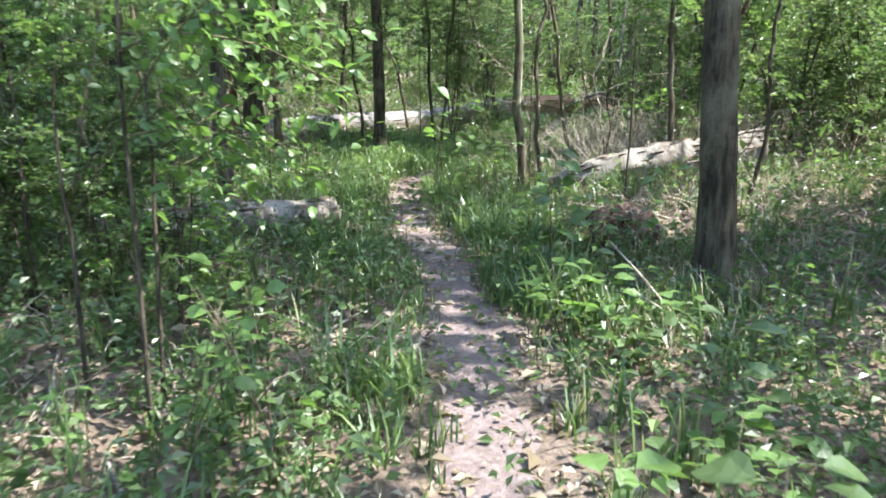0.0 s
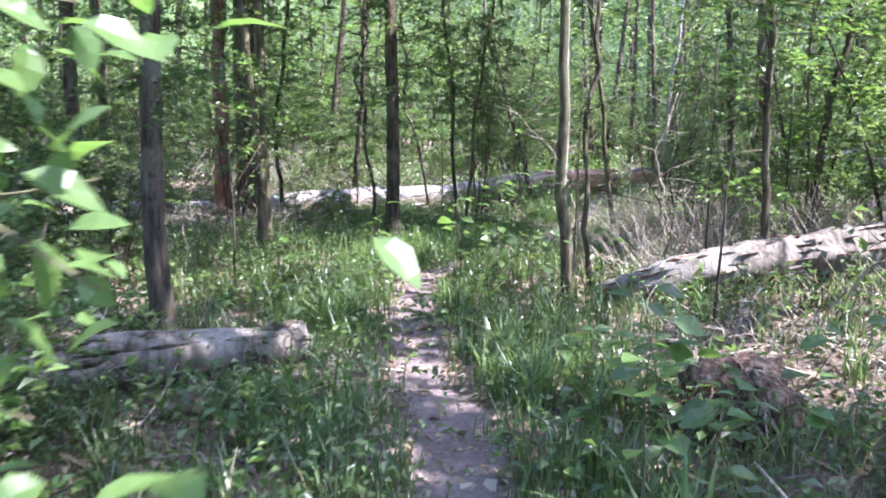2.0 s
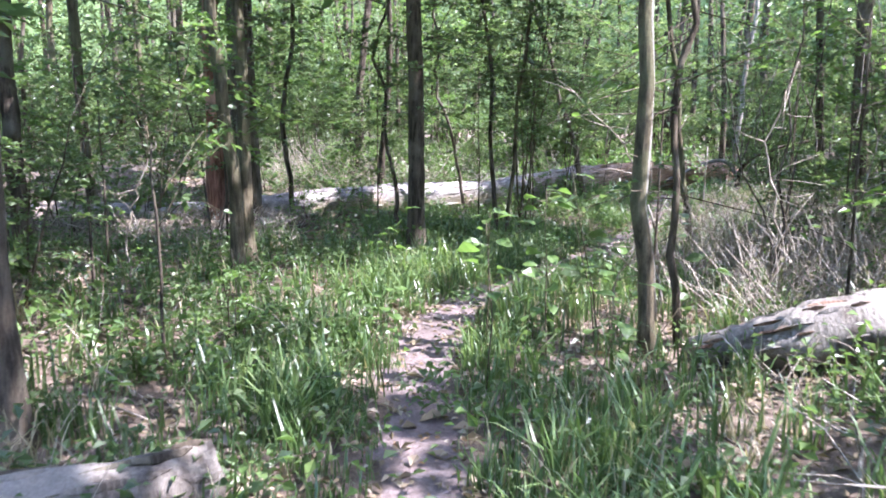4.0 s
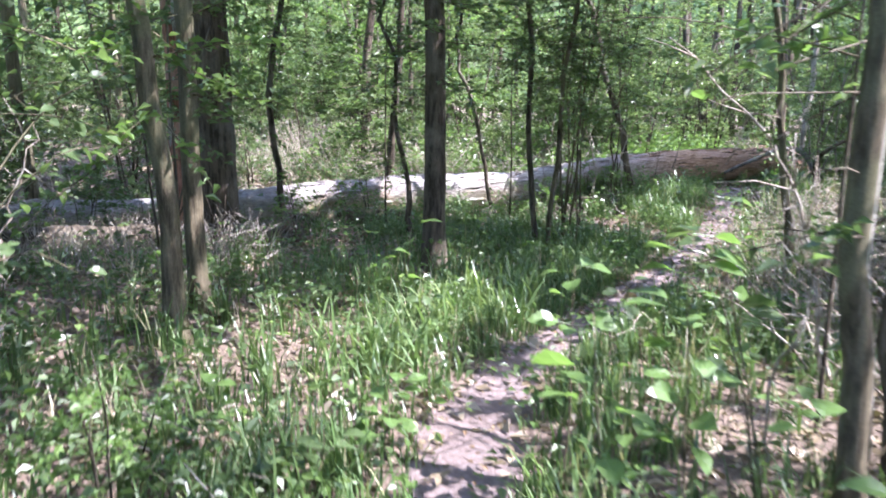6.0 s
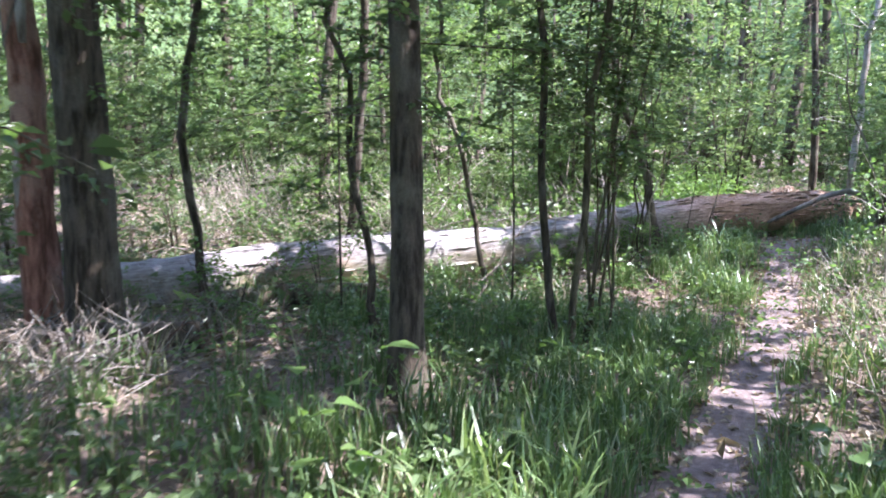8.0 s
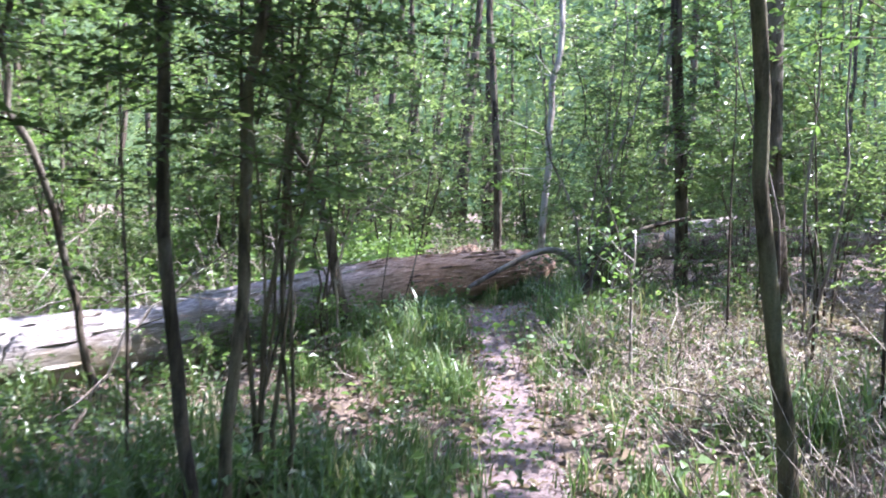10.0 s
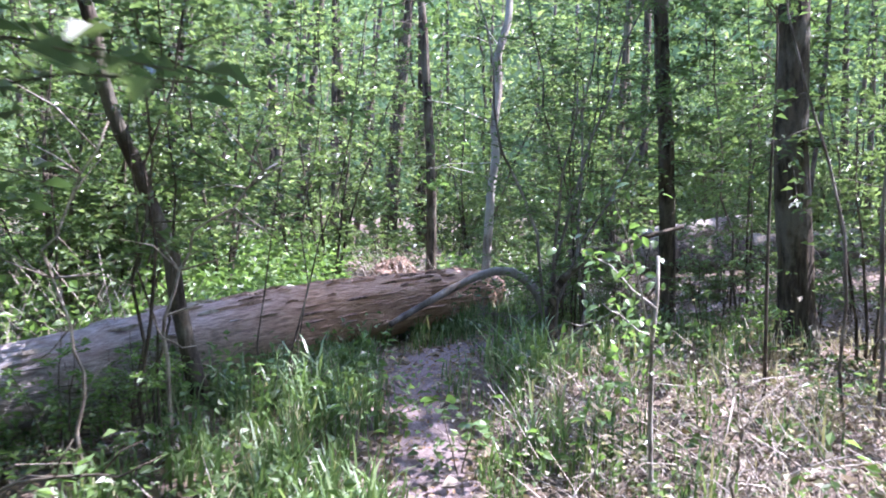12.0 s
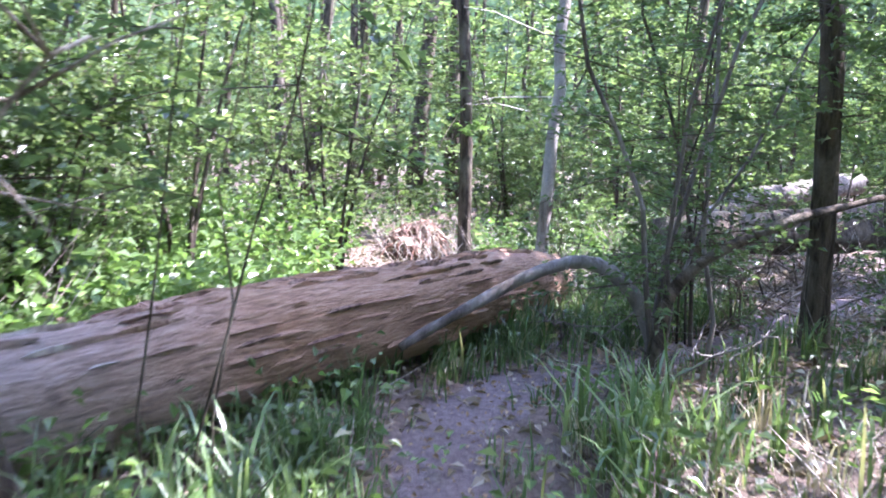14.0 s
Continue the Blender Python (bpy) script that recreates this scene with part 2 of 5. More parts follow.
def broad_blades(pos, along, size, r, wide=0.6, flat=0.7):
    """Rounder leaves for plants near the walker: eight points with a midrib, eight triangles each."""
    n = len(pos)
    along = unit(along)
    up = unit(r.normal(0, 1, (n, 3)) * (1 - flat) + np.array([0, 0, 1.0]) * flat)
    side = unit(np.cross(along, up))
    up = np.cross(side, along)
    s = np.asarray(size).reshape(-1, 1) * np.ones((n, 1))
    prof = [(0.0, 0.0, 0.0), (0.22, 0.36, 0.07), (0.5, 0.5, 0.07), (0.8, 0.27, -0.02), (1.0, 0.0, -0.14)]
    cols = []
    for a, w, h in prof:
        cols.append(pos + along * s * a + up * s * (h * 0.4 - 0.12 * a * a))
    for a, w, h in prof[1:4]:
        cols.append(pos + along * s * a + side * s * w * wide + up * s * (h + 0.02 - 0.12 * a * a))
        cols.append(pos + along * s * a - side * s * w * wide + up * s * (h + 0.02 - 0.12 * a * a))
    verts = np.stack(cols, 1).reshape(-1, 3)
    tri = np.array([[0, 5, 1], [0, 1, 6], [1, 5, 7], [1, 7, 2], [1, 2, 8], [1, 8, 6], [2, 7, 9], [2, 9, 3], [2, 3, 10], [2, 10, 8], [3, 9, 4], [3, 4, 10]])
    i = np.arange(n)[:, None, None] * 11
    return verts, (i + tri).reshape(-1, 3)


# ---- the lie of the land ----
TRAIL = np.array([(0.15, -8), (0.15, 1), (0.17, 2.8), (0.17, 4.1), (0.05, 5.4), (-0.11, 6.4), (-0.27, 7.3), (-0.4, 8.5), (-0.52, 10.0), (-0.48, 10.9), (-0.2, 11.5), (0.16, 12.5),
                  (0.65, 13.7), (1.2, 15.0), (1.95, 16.9), (2.42, 18.4), (2.75, 19.5), (3.3, 20.0), (4.6, 20.3), (7, 21.5), (11, 24)])


def smooth(a, b, x):
    t = np.clip((x - a) / (b - a), 0, 1)
    return t * t * (3 - 2 * t)


_k = np.random.default_rng(3)
WAVES = [(_k.normal(0, 1, 2) * f, _k.uniform(0, 6.28), a) for f, a in [(0.25, 0.09), (0.3, 0.07), (0.7, 0.035), (0.9, 0.03), (1.9, 0.015), (2.6, 0.012), (5, 0.006)] for _ in range(2)]


def trail_points(n=400):
    d = np.r_[0, np.cumsum(np.linalg.norm(np.diff(TRAIL, axis=0), axis=1))]
    s = np.linspace(0, d[-1], n)
    p = np.stack([np.interp(s, d, TRAIL[:, i]) for i in (0, 1)], 1)
    ker = np.hanning(17)
    ker /= ker.sum()
    pad = np.concatenate([np.repeat(p[:1], 8, 0), p, np.repeat(p[-1:], 8, 0)])
    return np.stack([np.convolve(pad[:, i], ker, "valid") for i in (0, 1)], 1)


TP = trail_points()


def off_trail(x, y):
    """Distance from the middle of the trail."""
    x, y = np.asarray(x, float), np.asarray(y, float)
    best = np.full(x.shape, 1e9)
    for px, py in TP[::4]:
        best = np.minimum(best, (x - px) ** 2 + (y - py) ** 2)
    return np.sqrt(best)


def height(x, y):
    x, y = np.asarray(x, float), np.asarray(y, float)
    z = -0.2 * smooth(9, 15, y) + 0.28 * smooth(16.8, 19.6, y)
    w = np.zeros_like(z)
    for k, p, a in WAVES:
        w = w + a * np.sin(k[0] * x + k[1] * y + p)
    d = off_trail(x, y)
    calm = 0.12 + 0.88 * smooth(0.4, 2.5, d)
    return z + w * calm - 0.035 * (1 - smooth(0.1, 0.4, d))


def hz(x, y):
    return float(height(np.array([x]), np.array([y]))[0])


# sun spots picked on the ground, (x, y, radius): leaves shading them are cut
GAPS = np.array([(0.25, 3.15, 0.28), (0.5, 2.45, 0.15), (0.8, 4.15, 0.42), (-0.5, 10.05, 0.35), (-1.2, 10.2, 0.65), (-0.6, 9.3, 0.25), (0.4, 10.5, 0.4), (-0.55, 2.9, 0.15), (-0.9, 4.2, 0.15), (-2.0, 9.9, 0.25), (-0.9, 9.0, 0.3),
                 (-1.1, 7.25, 0.15), (1.6, 9.0, 0.2), (2.1, 9.2, 0.25), (2.9, 9.6, 0.25), (1.5, 7.0, 0.3), (2.6, 7.6, 0.5), (3.2, 8.4, 0.4), (1.9, 3.6, 0.3), (2.06, 17.22, 0.28), (1.75, 16.3, 0.15), (1.5, 15.6, 0.12), (-0.27, 7.3, 0.14),
                 (2.7, 16.9, 0.45), (3.4, 16.5, 0.35), (2.4, 15.2, 0.15), (3.8, 17.6, 0.4), (1.7, 17.4, 0.3), (2.5, 17.9, 0.2), (-2.1, 17.5, 0.28), (-1.1, 18.1, 0.32), (-1.6, 17.9, 0.12), (-3.2, 16.9, 0.3), (-1.2, 20.5, 1.6), (0.9, 9.6, 0.35), (1.2, 10.2, 0.4), (-1.05, 11.7, 0.4), (-1.5, 11.45, 0.4), (-0.7, 12.5, 0.25), (-2.05, 10.9, 0.2), (0.87, 11.5, 0.45), (1.3, 11.0, 0.3),
                 (-4, 19.5, 1.6), (1.5, 22.8, 0.9), (2.98, 20.2, 0.02), (2.15, 19.62, 0.05), (4.6, 25.2, 1.0), (6.5, 23, 0.6), (1.05, 14.5, 0.12), (3.0, 18.2, 0.1), (0.2, 22.5, 1.0), (-3, 23, 1.8), (2.2, 26, 1.5), (7, 26, 1.5), (0.3, 21.4, 1.1), (2.4, 23.2, 1.3), (-2.2, 21.8, 1.5), (0.8, 24.5, 1.6), (2.4, 18.6, 0.02), (2.0, 18.75, 0.1), (1.55, 18.75, 0.1), (2.9, 19.4, 0.06), (1.5, 18.3, 0.12), (0.05, 12.0, 0.1), (0.65, 13.5, 0.1), (1.0, 12.5, 0.35), (-0.8, 24.5, 1.5), (-2, 26.5, 2.0), (1.3, 27.5, 1.5), (-5, 23, 2.0), (-1.5, 3.15, 0.38), (-0.25, 10.9, 0.2), (0.2, 11.5, 0.28), (-0.8, 10.8, 0.3), (1.5, 18.95, 0.12), (2.2, 16.9, 0.32), (-0.66, 8.85, 0.15), (-0.37, 9.36, 0.2), (-0.06, 9.72, 0.2), (0.1, 10.3, 0.2), (5.0, 18.6, 0.3), (-3.3, 13.9, 0.3), (-2.7, 13.3, 0.2), (-4.3, 13.8, 0.4), (1.55, 9.2, 0.22)])
# floor spots (x, y, radius) kept dark by leaf clusters added overhead
SHADE = np.array([(0.15, 4.7, 0.75), (-0.05, 6.0, 0.75), (-0.38, 8.3, 0.7), (-0.25, 11.5, 0.4), (0.4, 12.9, 0.5), (-0.9, 15.4, 0.7), (-2.0, 14.2, 0.7), (0.9, 19.0, 0.8), (2.5, 20.0, 1.2), (3.6, 21.2, 0.7), (-0.9, 3.3, 0.9), (1.3, 3.1, 0.7), (0.2, 3.9, 0.4), (-1.5, 5.6, 0.9), (-1.7, 6.8, 0.7), (4.0, 20.2, 0.6), (1.6, 5.4, 0.8), (0.3, 15.8, 1.0), (-1.9, 4.3, 1.3), (-3.2, 6.8, 1.6), (-0.9, 6.6, 0.8), (1.3, 3.6, 0.5), (-3.6, 15.6, 1.0), (-3.4, 12.8, 0.7), (-1.6, 2.2, 0.8), (2.9, 5.2, 1.0), (6.0, 21.5, 1.6), (8.3, 21.2, 1.8), (5.0, 19.4, 0.45), (7.0, 19.5, 0.8), (2.9, 13.6, 0.7), (3.3, 14.8, 0.6), (1.15, 15.0, 0.55), (1.65, 16.3, 0.5), (2.5, 18.8, 0.6), (2.3, 13.2, 0.6), (2.9, 15.6, 0.45), (3.7, 15.3, 0.6), (0.7, 5.3, 0.4), (7.2, 24.0, 1.0)])
_g = np.random.default_rng(11)
FLECK = [(_g.normal(0, 1, 2) * f, _g.uniform(0, 6.28), a) for f, a in [(0.8, 0.8), (1.6, 0.8), (3.2, 0.9), (6, 0.8), (11, 0.55)] for _ in range(3)]


def in_gap(x, y, wider=0.12):
    lit = np.zeros(x.shape, bool)
    for gx, gy, gr in GAPS:
        lit |= (x - gx) ** 2 + (y - gy) ** 2 < (gr + wider) ** 2
    return lit


def sunlit(x, y, level):
    v = np.zeros_like(x)
    for k, p, a in FLECK:
        v = v + a * np.sin(k[0] * x + k[1] * y + p)
    lit = v > level
    for gx, gy, gr in SHADE:
        lit &= ((x - gx) ** 2 + (y - gy) ** 2 > gr * gr) | (v > level + 3.0)
    return lit | in_gap(x, y)


def shadow_place(P):
    S = np.array(SUN)
    return P - S * (P[:, 2] / S[2])[:, None]


# ---- ground and trail ----
def axis(lo, hi, step, far):
    mid = np.arange(lo, hi + step, step)
    grow = step * 1.25 ** np.arange(1, 60)
    out = np.cumsum(grow)
    out = out[out < far]
    return np.concatenate([(lo - out)[::-1], mid, mid[-1] + out])


gx, gy = axis(-6, 8, 0.12, 400), axis(-3, 24, 0.12, 400)
GX, GY = np.meshgrid(gx, gy, indexing="ij")
GZ = height(GX, GY)
idx = np.arange(GX.size).reshape(GX.shape)
quads = np.stack([idx[:-1, :-1], idx[1:, :-1], idx[1:, 1:], idx[:-1, 1:]], -1).reshape(-1, 4)
ground = new("ground", np_mesh("ground", np.stack([GX, GY, GZ], -1).reshape(-1, 3), quads, GROUND_SOIL, True))
tagged(ground, "brown forest floor of soil and rotting leaves", "ground", kind="structure")


def build_path():
    n, m = len(TP), 11
    tang = unit(np.gradient(TP, axis=0))
    nor = np.stack([-tang[:, 1], tang[:, 0]], 1)
    r = np.random.default_rng(5)
    wl = 0.27 + np.convolve(r.normal(0, 0.13, n), np.hanning(9) / 4, "same")
    wr = 0.27 + np.convolve(r.normal(0, 0.13, n), np.hanning(9) / 4, "same")
    cs = np.linspace(-1, 1, m)
    V = []
    for c in cs:
        p = TP + nor * (np.where(c > 0, wl, wr) * c)[:, None]
        rise = 0.016 - 0.04 * abs(c) ** 4
        V.append(np.column_stack([p, height(p[:, 0], p[:, 1]) + rise + r.normal(0, 0.004, n)]))
    V = np.stack(V, 1).reshape(-1, 3)
    i = np.arange(n * m).reshape(n, m)
    q = np.stack([i[:-1, :-1], i[1:, :-1], i[1:, 1:], i[:-1, 1:]], -1).reshape(-1, 4)
    ob = new("path", np_mesh("path", V, q[:, ::-1], PATH_SOIL, True))
    tagged(ob, "narrow trodden footpath of bare greyish-brown earth", "path", kind="structure")


build_path()


def build_backdrop():
    m, nt, b = material("distant_woods")
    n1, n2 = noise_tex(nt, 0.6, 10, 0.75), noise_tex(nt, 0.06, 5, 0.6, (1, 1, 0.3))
    # dark gaps and sunlit leaf clumps are put into the flat ring's colour
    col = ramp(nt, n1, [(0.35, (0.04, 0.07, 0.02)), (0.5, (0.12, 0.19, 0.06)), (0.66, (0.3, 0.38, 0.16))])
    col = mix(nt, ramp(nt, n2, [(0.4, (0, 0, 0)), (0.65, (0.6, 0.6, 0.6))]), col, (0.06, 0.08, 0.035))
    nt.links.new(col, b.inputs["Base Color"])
    b.inputs["Roughness"].default_value = 1.0
    a = np.linspace(0, 2 * np.pi, 181)[:-1]
    r = np.random.default_rng(2)
    V = []
    for h in (-3, 14, 32):
        top = h + (2.0 * np.sin(a * 9) + 1.2 * np.sin(a * 23 + 1) + r.normal(0, 0.4, len(a)) if h == 32 else 0)
        V.append(np.column_stack([2 + 75 * np.cos(a), 12 + 75 * np.sin(a), np.zeros(len(a)) + top]))
    n = len(a)
    i = np.arange(n)
    q = np.concatenate([np.stack([k * n + i, k * n + (i + 1) % n, (k + 1) * n + (i + 1) % n, (k + 1) * n + i], 1) for k in (0, 1)])
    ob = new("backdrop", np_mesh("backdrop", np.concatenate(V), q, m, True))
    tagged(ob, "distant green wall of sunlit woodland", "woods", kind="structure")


build_backdrop()


# ---- trees ----
def stem_points(x, y, top, lean, r, wander=0.05, n=14, start=-0.12):
    z0 = hz(x, y)
    hs = np.linspace(start, top, n)
    wx, wy = (np.cumsum(r.normal(0, wander, n)) * np.sqrt(np.linspace(0, 1, n)) for _ in (0, 1))
    wx, wy = wx - wx[1], wy - wy[1]
    return np.column_stack([x + lean[0] * hs + wx, y + lean[1] * hs + wy, z0 + hs])


def spray(p0, d, length, leaves, size, r, droop=0.25, spread=0.4):
    """A twig that droops and carries leaves on both sides; returns twig points, leaf places and directions."""
    d = unit(np.asarray(d, float))
    t = np.linspace(0, 1, 4)
    tw = p0 + d * (t * length)[:, None] + np.array([0, 0, -1.0]) * (droop * length * t ** 2)[:, None]
    s = r.uniform(0.15, 1.0, leaves)
    pos = np.stack([np.interp(s, t, tw[:, i]) for i in range(3)], 1)
    side = unit(np.cross(d, [0, 0, 1.0])) * r.choice([-1, 1], leaves)[:, None]
    al = d * 0.6 + side * r.uniform(0.4, 1.1, (leaves, 1)) + r.normal(0, spread, (leaves, 3)) * [1, 1, 0.6]
    return tw, pos + r.normal(0, size * 0.35, (leaves, 3)), al


def leafy(stems, r, count, length, per, size, low, droop=0.25, rise=0.35, twig=0.006, top=1.0):
    """Twigs with leaves along stems (points, from the height fraction low upwards)."""
    twigs, P, A = [], [], []
    for _ in range(count):
        st = stems[r.integers(len(stems))]
        f = low + (top - low) * r.random() ** 0.9
        p0 = np.array([np.interp(f, np.linspace(0, 1, len(st)), st[:, i]) for i in range(3)])
        a = r.uniform(0, 6.283)
        d = np.array([math.cos(a), math.sin(a), r.normal(rise, 0.25)])
        L = length * r.uniform(0.5, 1.2)
        tw, pos, al = spray(p0, d, L, per, size, r, droop)
        twigs.append(rod(tw[[0, 2, 3]], [twig, twig * 0.6, twig * 0.3]))
        P.append(pos)
        A.append(al)
    return twigs, np.concatenate(P), np.concatenate(A)


def tree(x, y, radius, top, lean, bark, label, seed, low_sprays=14, canopy=1700, crown_mat=None, level=2.0, sides=12, flare=0.5, low=0.12, leaf=0.075, wander=0.03, reach=99.0):
    r = np.random.default_rng(seed)
    root = tagged(new("tree"), label, "tree")
    root.location = (x, y, hz(x, y))
    base = np.array(root.location)
    pts = stem_points(x, y, top, lean, r, wander + (0.03 if radius < 0.06 else 0), 26)
    h = np.linspace(0, 1, len(pts))
    rad = radius * (1 - 0.6 * h) * (1 + flare * np.exp(-h * top / 0.22))
    line, thick = pts, rad
    if radius >= 0.055 and sides > 8:
        hh = np.linspace(0, 1, 90)
        line = np.stack([np.interp(hh, h, pts[:, i]) for i in range(3)], 1)
        thick, sides = np.interp(hh, h, rad), 22
    v, f = tube(line - base, thick, sides, 0.028 if sides > 12 else 0.05, seed)
    part("trunk", np_mesh("trunk", v, f, bark, True), root)
    crown_mat = crown_mat or LEAF_MID
    limbs, tips = [], []
    for k in range(7):
        f0 = r.uniform(0.6, 0.98)
        p0 = np.array([np.interp(f0, h, pts[:, i]) for i in range(3)])
        a = r.uniform(0, 6.283)
        L = r.uniform(1.6, 3.6) * min(1.0, top / 9)
        d = np.array([math.cos(a), math.sin(a), r.uniform(0.2, 0.8)])
        t = np.linspace(0, 1, 7)
        lp = p0 + d * (t * L)[:, None] + np.cumsum(r.normal(0, 0.06, (7, 3)), 0)
        part("limb", np_mesh("limb", *tube(lp - base, radius * 0.35 * (1 - 0.85 * t), 6), bark, True), root)
        tips.append(lp)
    if low_sprays:
        tw, P, A = leafy([pts], r, low_sprays * 2, 1.0, 30 if leaf > 0.06 else 46, leaf, low, 0.2, 0.1, 0.006 if leaf > 0.06 else 0.0035, max(low + 0.15, min(0.62, reach / top)))
        limbs += [(a - base, b) for a, b in tw]
        v, f = join(limbs)
        tagged(part("twig", np_mesh("twig", v, f, bark, True), root), kind="stuff")
        q = shadow_place(P)
        k = ~in_gap(q[:, 0], q[:, 1], 0.05)
        P, A = P[k], A[k]
        v, f = leaf_blades(P - base, A, leaf * r.uniform(0.6, 1.25, len(P)), r)
        part("foliage", np_mesh("foliage", v, f, crown_mat), root)
    if canopy:
        # out of view: leaves are kept only where sunlit() asks for shade
        anchors = np.concatenate(tips)
        c = anchors[r.integers(len(anchors), size=canopy * 3)]
        P = c + r.normal(0, 1, (len(c), 3)) * [1.4, 1.4, 0.6]
        q = shadow_place(P)
        P = P[~sunlit(q[:, 0], q[:, 1], level)][:canopy]
        A = r.normal(0, 1, (len(P), 3)) * [1, 1, 0.4]
        v, f = leaf_blades(P - base, A, r.uniform(0.13, 0.27, len(P)), r, 0.65)
        part("crown", np_mesh("crown", v, f, crown_mat), root)
    return root


LEVEL = 0.25
DARK = (8, 9, 10, 12, 21, 26, 27, 28)
NEAR = [  # x, y, radius, height, lean, bark, low sprays, seed, label
    (1.72, 5.15, 0.118, 11, (-0.05, 0.0), BARK, 6, 1, "large straight tree with rough grey-brown bark beside the trail"),
    (0.9, 9.6, 0.05, 9, (-0.05, 0.0), BARK_MOSS, 16, 2, "slim tree with mossy bark and a pale lichen streak"),
    (-1.12, 13.95, 0.1, 11, (0.0, 0.02), BARK, 14, 3, "straight grey-barked tree growing in tall grass"),
    (-2.22, 11.0, 0.056, 9, (-0.06, 0.0), BARK_MOSS, 10, 4, "slender leaning tree, one of a pair"),
    (-2.36, 11.65, 0.06, 9, (-0.01, 0.02), BARK_MOSS, 10, 5, "slender upright tree, one of a pair"),
    (-2.05, 7.62, 0.078, 8, (-0.04, 0.0), BARK_DARK, 12, 6, "thin dark tree behind a fallen log"),
    (-3.42, 14.75, 0.185, 12, (0.0, 0.02), BARK, 6, 7, "thick old tree with furrowed brown bark"),
    (-3.3, 16.5, 0.04, 7, (0.06, 0.0), BARK_DARK, 26, 8, "thin sapling trunk close to the fallen trunk"),
    (-0.72, 17.55, 0.027, 5, (-0.2, 0.0), BARK_DARK, 24, 9, "very thin leaning sapling in front of the fallen trunk"),
    (-0.19, 15.27, 0.032, 7, (-0.06, 0.0), BARK_DARK, 34, 10, "young tree with forked limbs before the fallen trunk"),
    (1.22, 18.95, 0.05, 6, (-0.3, 0.02), BARK_DARK, 34, 12, "leaning young tree against the fallen trunk"),
    (2.17, 14.45, 0.037, 8, (-0.2, 0.0), BARK_MOSS, 10, 13, "slender leaning tree with mossy bark"),
    (5.85, 18.95, 0.14, 11, (-0.05, 0.0), BARK_DARK, 26, 14, "big dark tree in the shade"),
    (4.45, 21.9, 0.05, 9, (0.07, 0.05), BARK_PALE, 10, 15, "slim pale grey tree behind the end of the fallen trunk"),
    (4.8, 24.2, 0.07, 9, (-0.06, 0.0), BARK, 10, 16, "slim tree in a sunny clearing"),
    (5.62, 20.3, 0.08, 10, (-0.05, 0.0), BARK, 30, 17, "slim grey tree among dead branches"),
    (1.14, 9.85, 0.026, 6, (-0.1, 0.0), BARK, 12, 18, "thin crooked sapling beside a mossy tree"),
    (2.55, 9.35, 0.036, 6, (-0.07, 0.02), BARK_DARK, 14, 19, "thin dark sapling behind a fallen log"),
    (2.75, 7.4, 0.022, 4, (0.02, 0.0), BARK_DARK, 10, 20, "thin sapling stem in dry brush"),
    (-1.5, 15.2, 0.03, 4.5, (-0.1, 0.0), BARK_DARK, 24, 21, "thin leaning sapling beside a dark tree"),
    (-0.08, 15.2, 0.028, 7, (0.05, 0.0), BARK_MOSS, 30, 26, "thin dark young tree, close to another"),
    (-2.4, 18.9, 0.06, 7, (0.08, -0.08), BARK_DARK, 34, 27, "dark understorey tree behind the fallen trunk"),
    (1.3, 23.4, 0.035, 7, (0.08, 0.0), BARK_DARK, 30, 28, "thin dark understorey tree in the thicket"),
    (-4.6, 11.8, 0.09, 9, (-0.02, 0.0), BARK_DARK, 10, 22, "dark slim tree in the shade"),
    (-5.2, 9.6, 0.11, 10, (0.02, 0.0), BARK, 10, 23, "grey tree in thick undergrowth"),
    (6.1, 9.2, 0.14, 10, (0.0, 0.0), BARK, 10, 24, "grey-brown tree in dry brush"),
    (4.1, 12.2, 0.05, 7, (0.05, 0.0), BARK, 14, 25, "young grey tree in brush"),
]
TREES = []
for x, y, rad, top, lean, bark, sprays, seed, label in NEAR:
    TREES.append(tree(x, y, rad, top, lean, bark, label, seed, sprays + (8 if seed in (3, 4, 5, 6, 7, 17, 18, 19, 22) else 0), 1700 if top > 6.5 else 0, LEAF_DARK if seed in DARK else (LEAF_MID, LEAF_BRIGHT, LEAF_MID)[seed % 3], LEVEL, low=0.36 if seed in (1, 2, 13) else 0.22 if seed in DARK else 0.14, leaf=0.052 if seed in DARK else 0.075, reach=3.4 if seed in DARK else 4.5))

# trees further in, over the whole wood; unseen ones behind the start only cast shade
placed = [(n[0], n[1]) for n in NEAR]
r = np.random.default_rng(21)
made = 0
while made < 62:
    x, y = r.uniform(-15, 19), r.uniform(-7, 36)
    if off_trail(np.array([x]), np.array([y]))[0] < 2.6 or min((x - a) ** 2 + (y - b) ** 2 for a, b in placed) < 3.0:
        continue
    if abs(x - 1) < 2.5 and 10 < y < 22:
        continue
    placed.append((x, y))
    rad = r.uniform(0.035, 0.12) * (1.5 if r.random() < 0.12 else 1)
    bark, word = ((BARK, "grey-brown"), (BARK_DARK, "dark"), (BARK_MOSS, "mossy"))[r.integers(3)]
    TREES.append(tree(x, y, rad, r.uniform(7.5, 12), r.normal(0, 0.05, 2), bark, f"slim woodland tree with {word} bark in undergrowth", 100 + made, 12, 1450, (LEAF_MID, LEAF_FAR, LEAF_BRIGHT)[made % 3], LEVEL - (1.9 if y > 21 or abs(x - 1) > 6 else 0), 8))
    made += 1


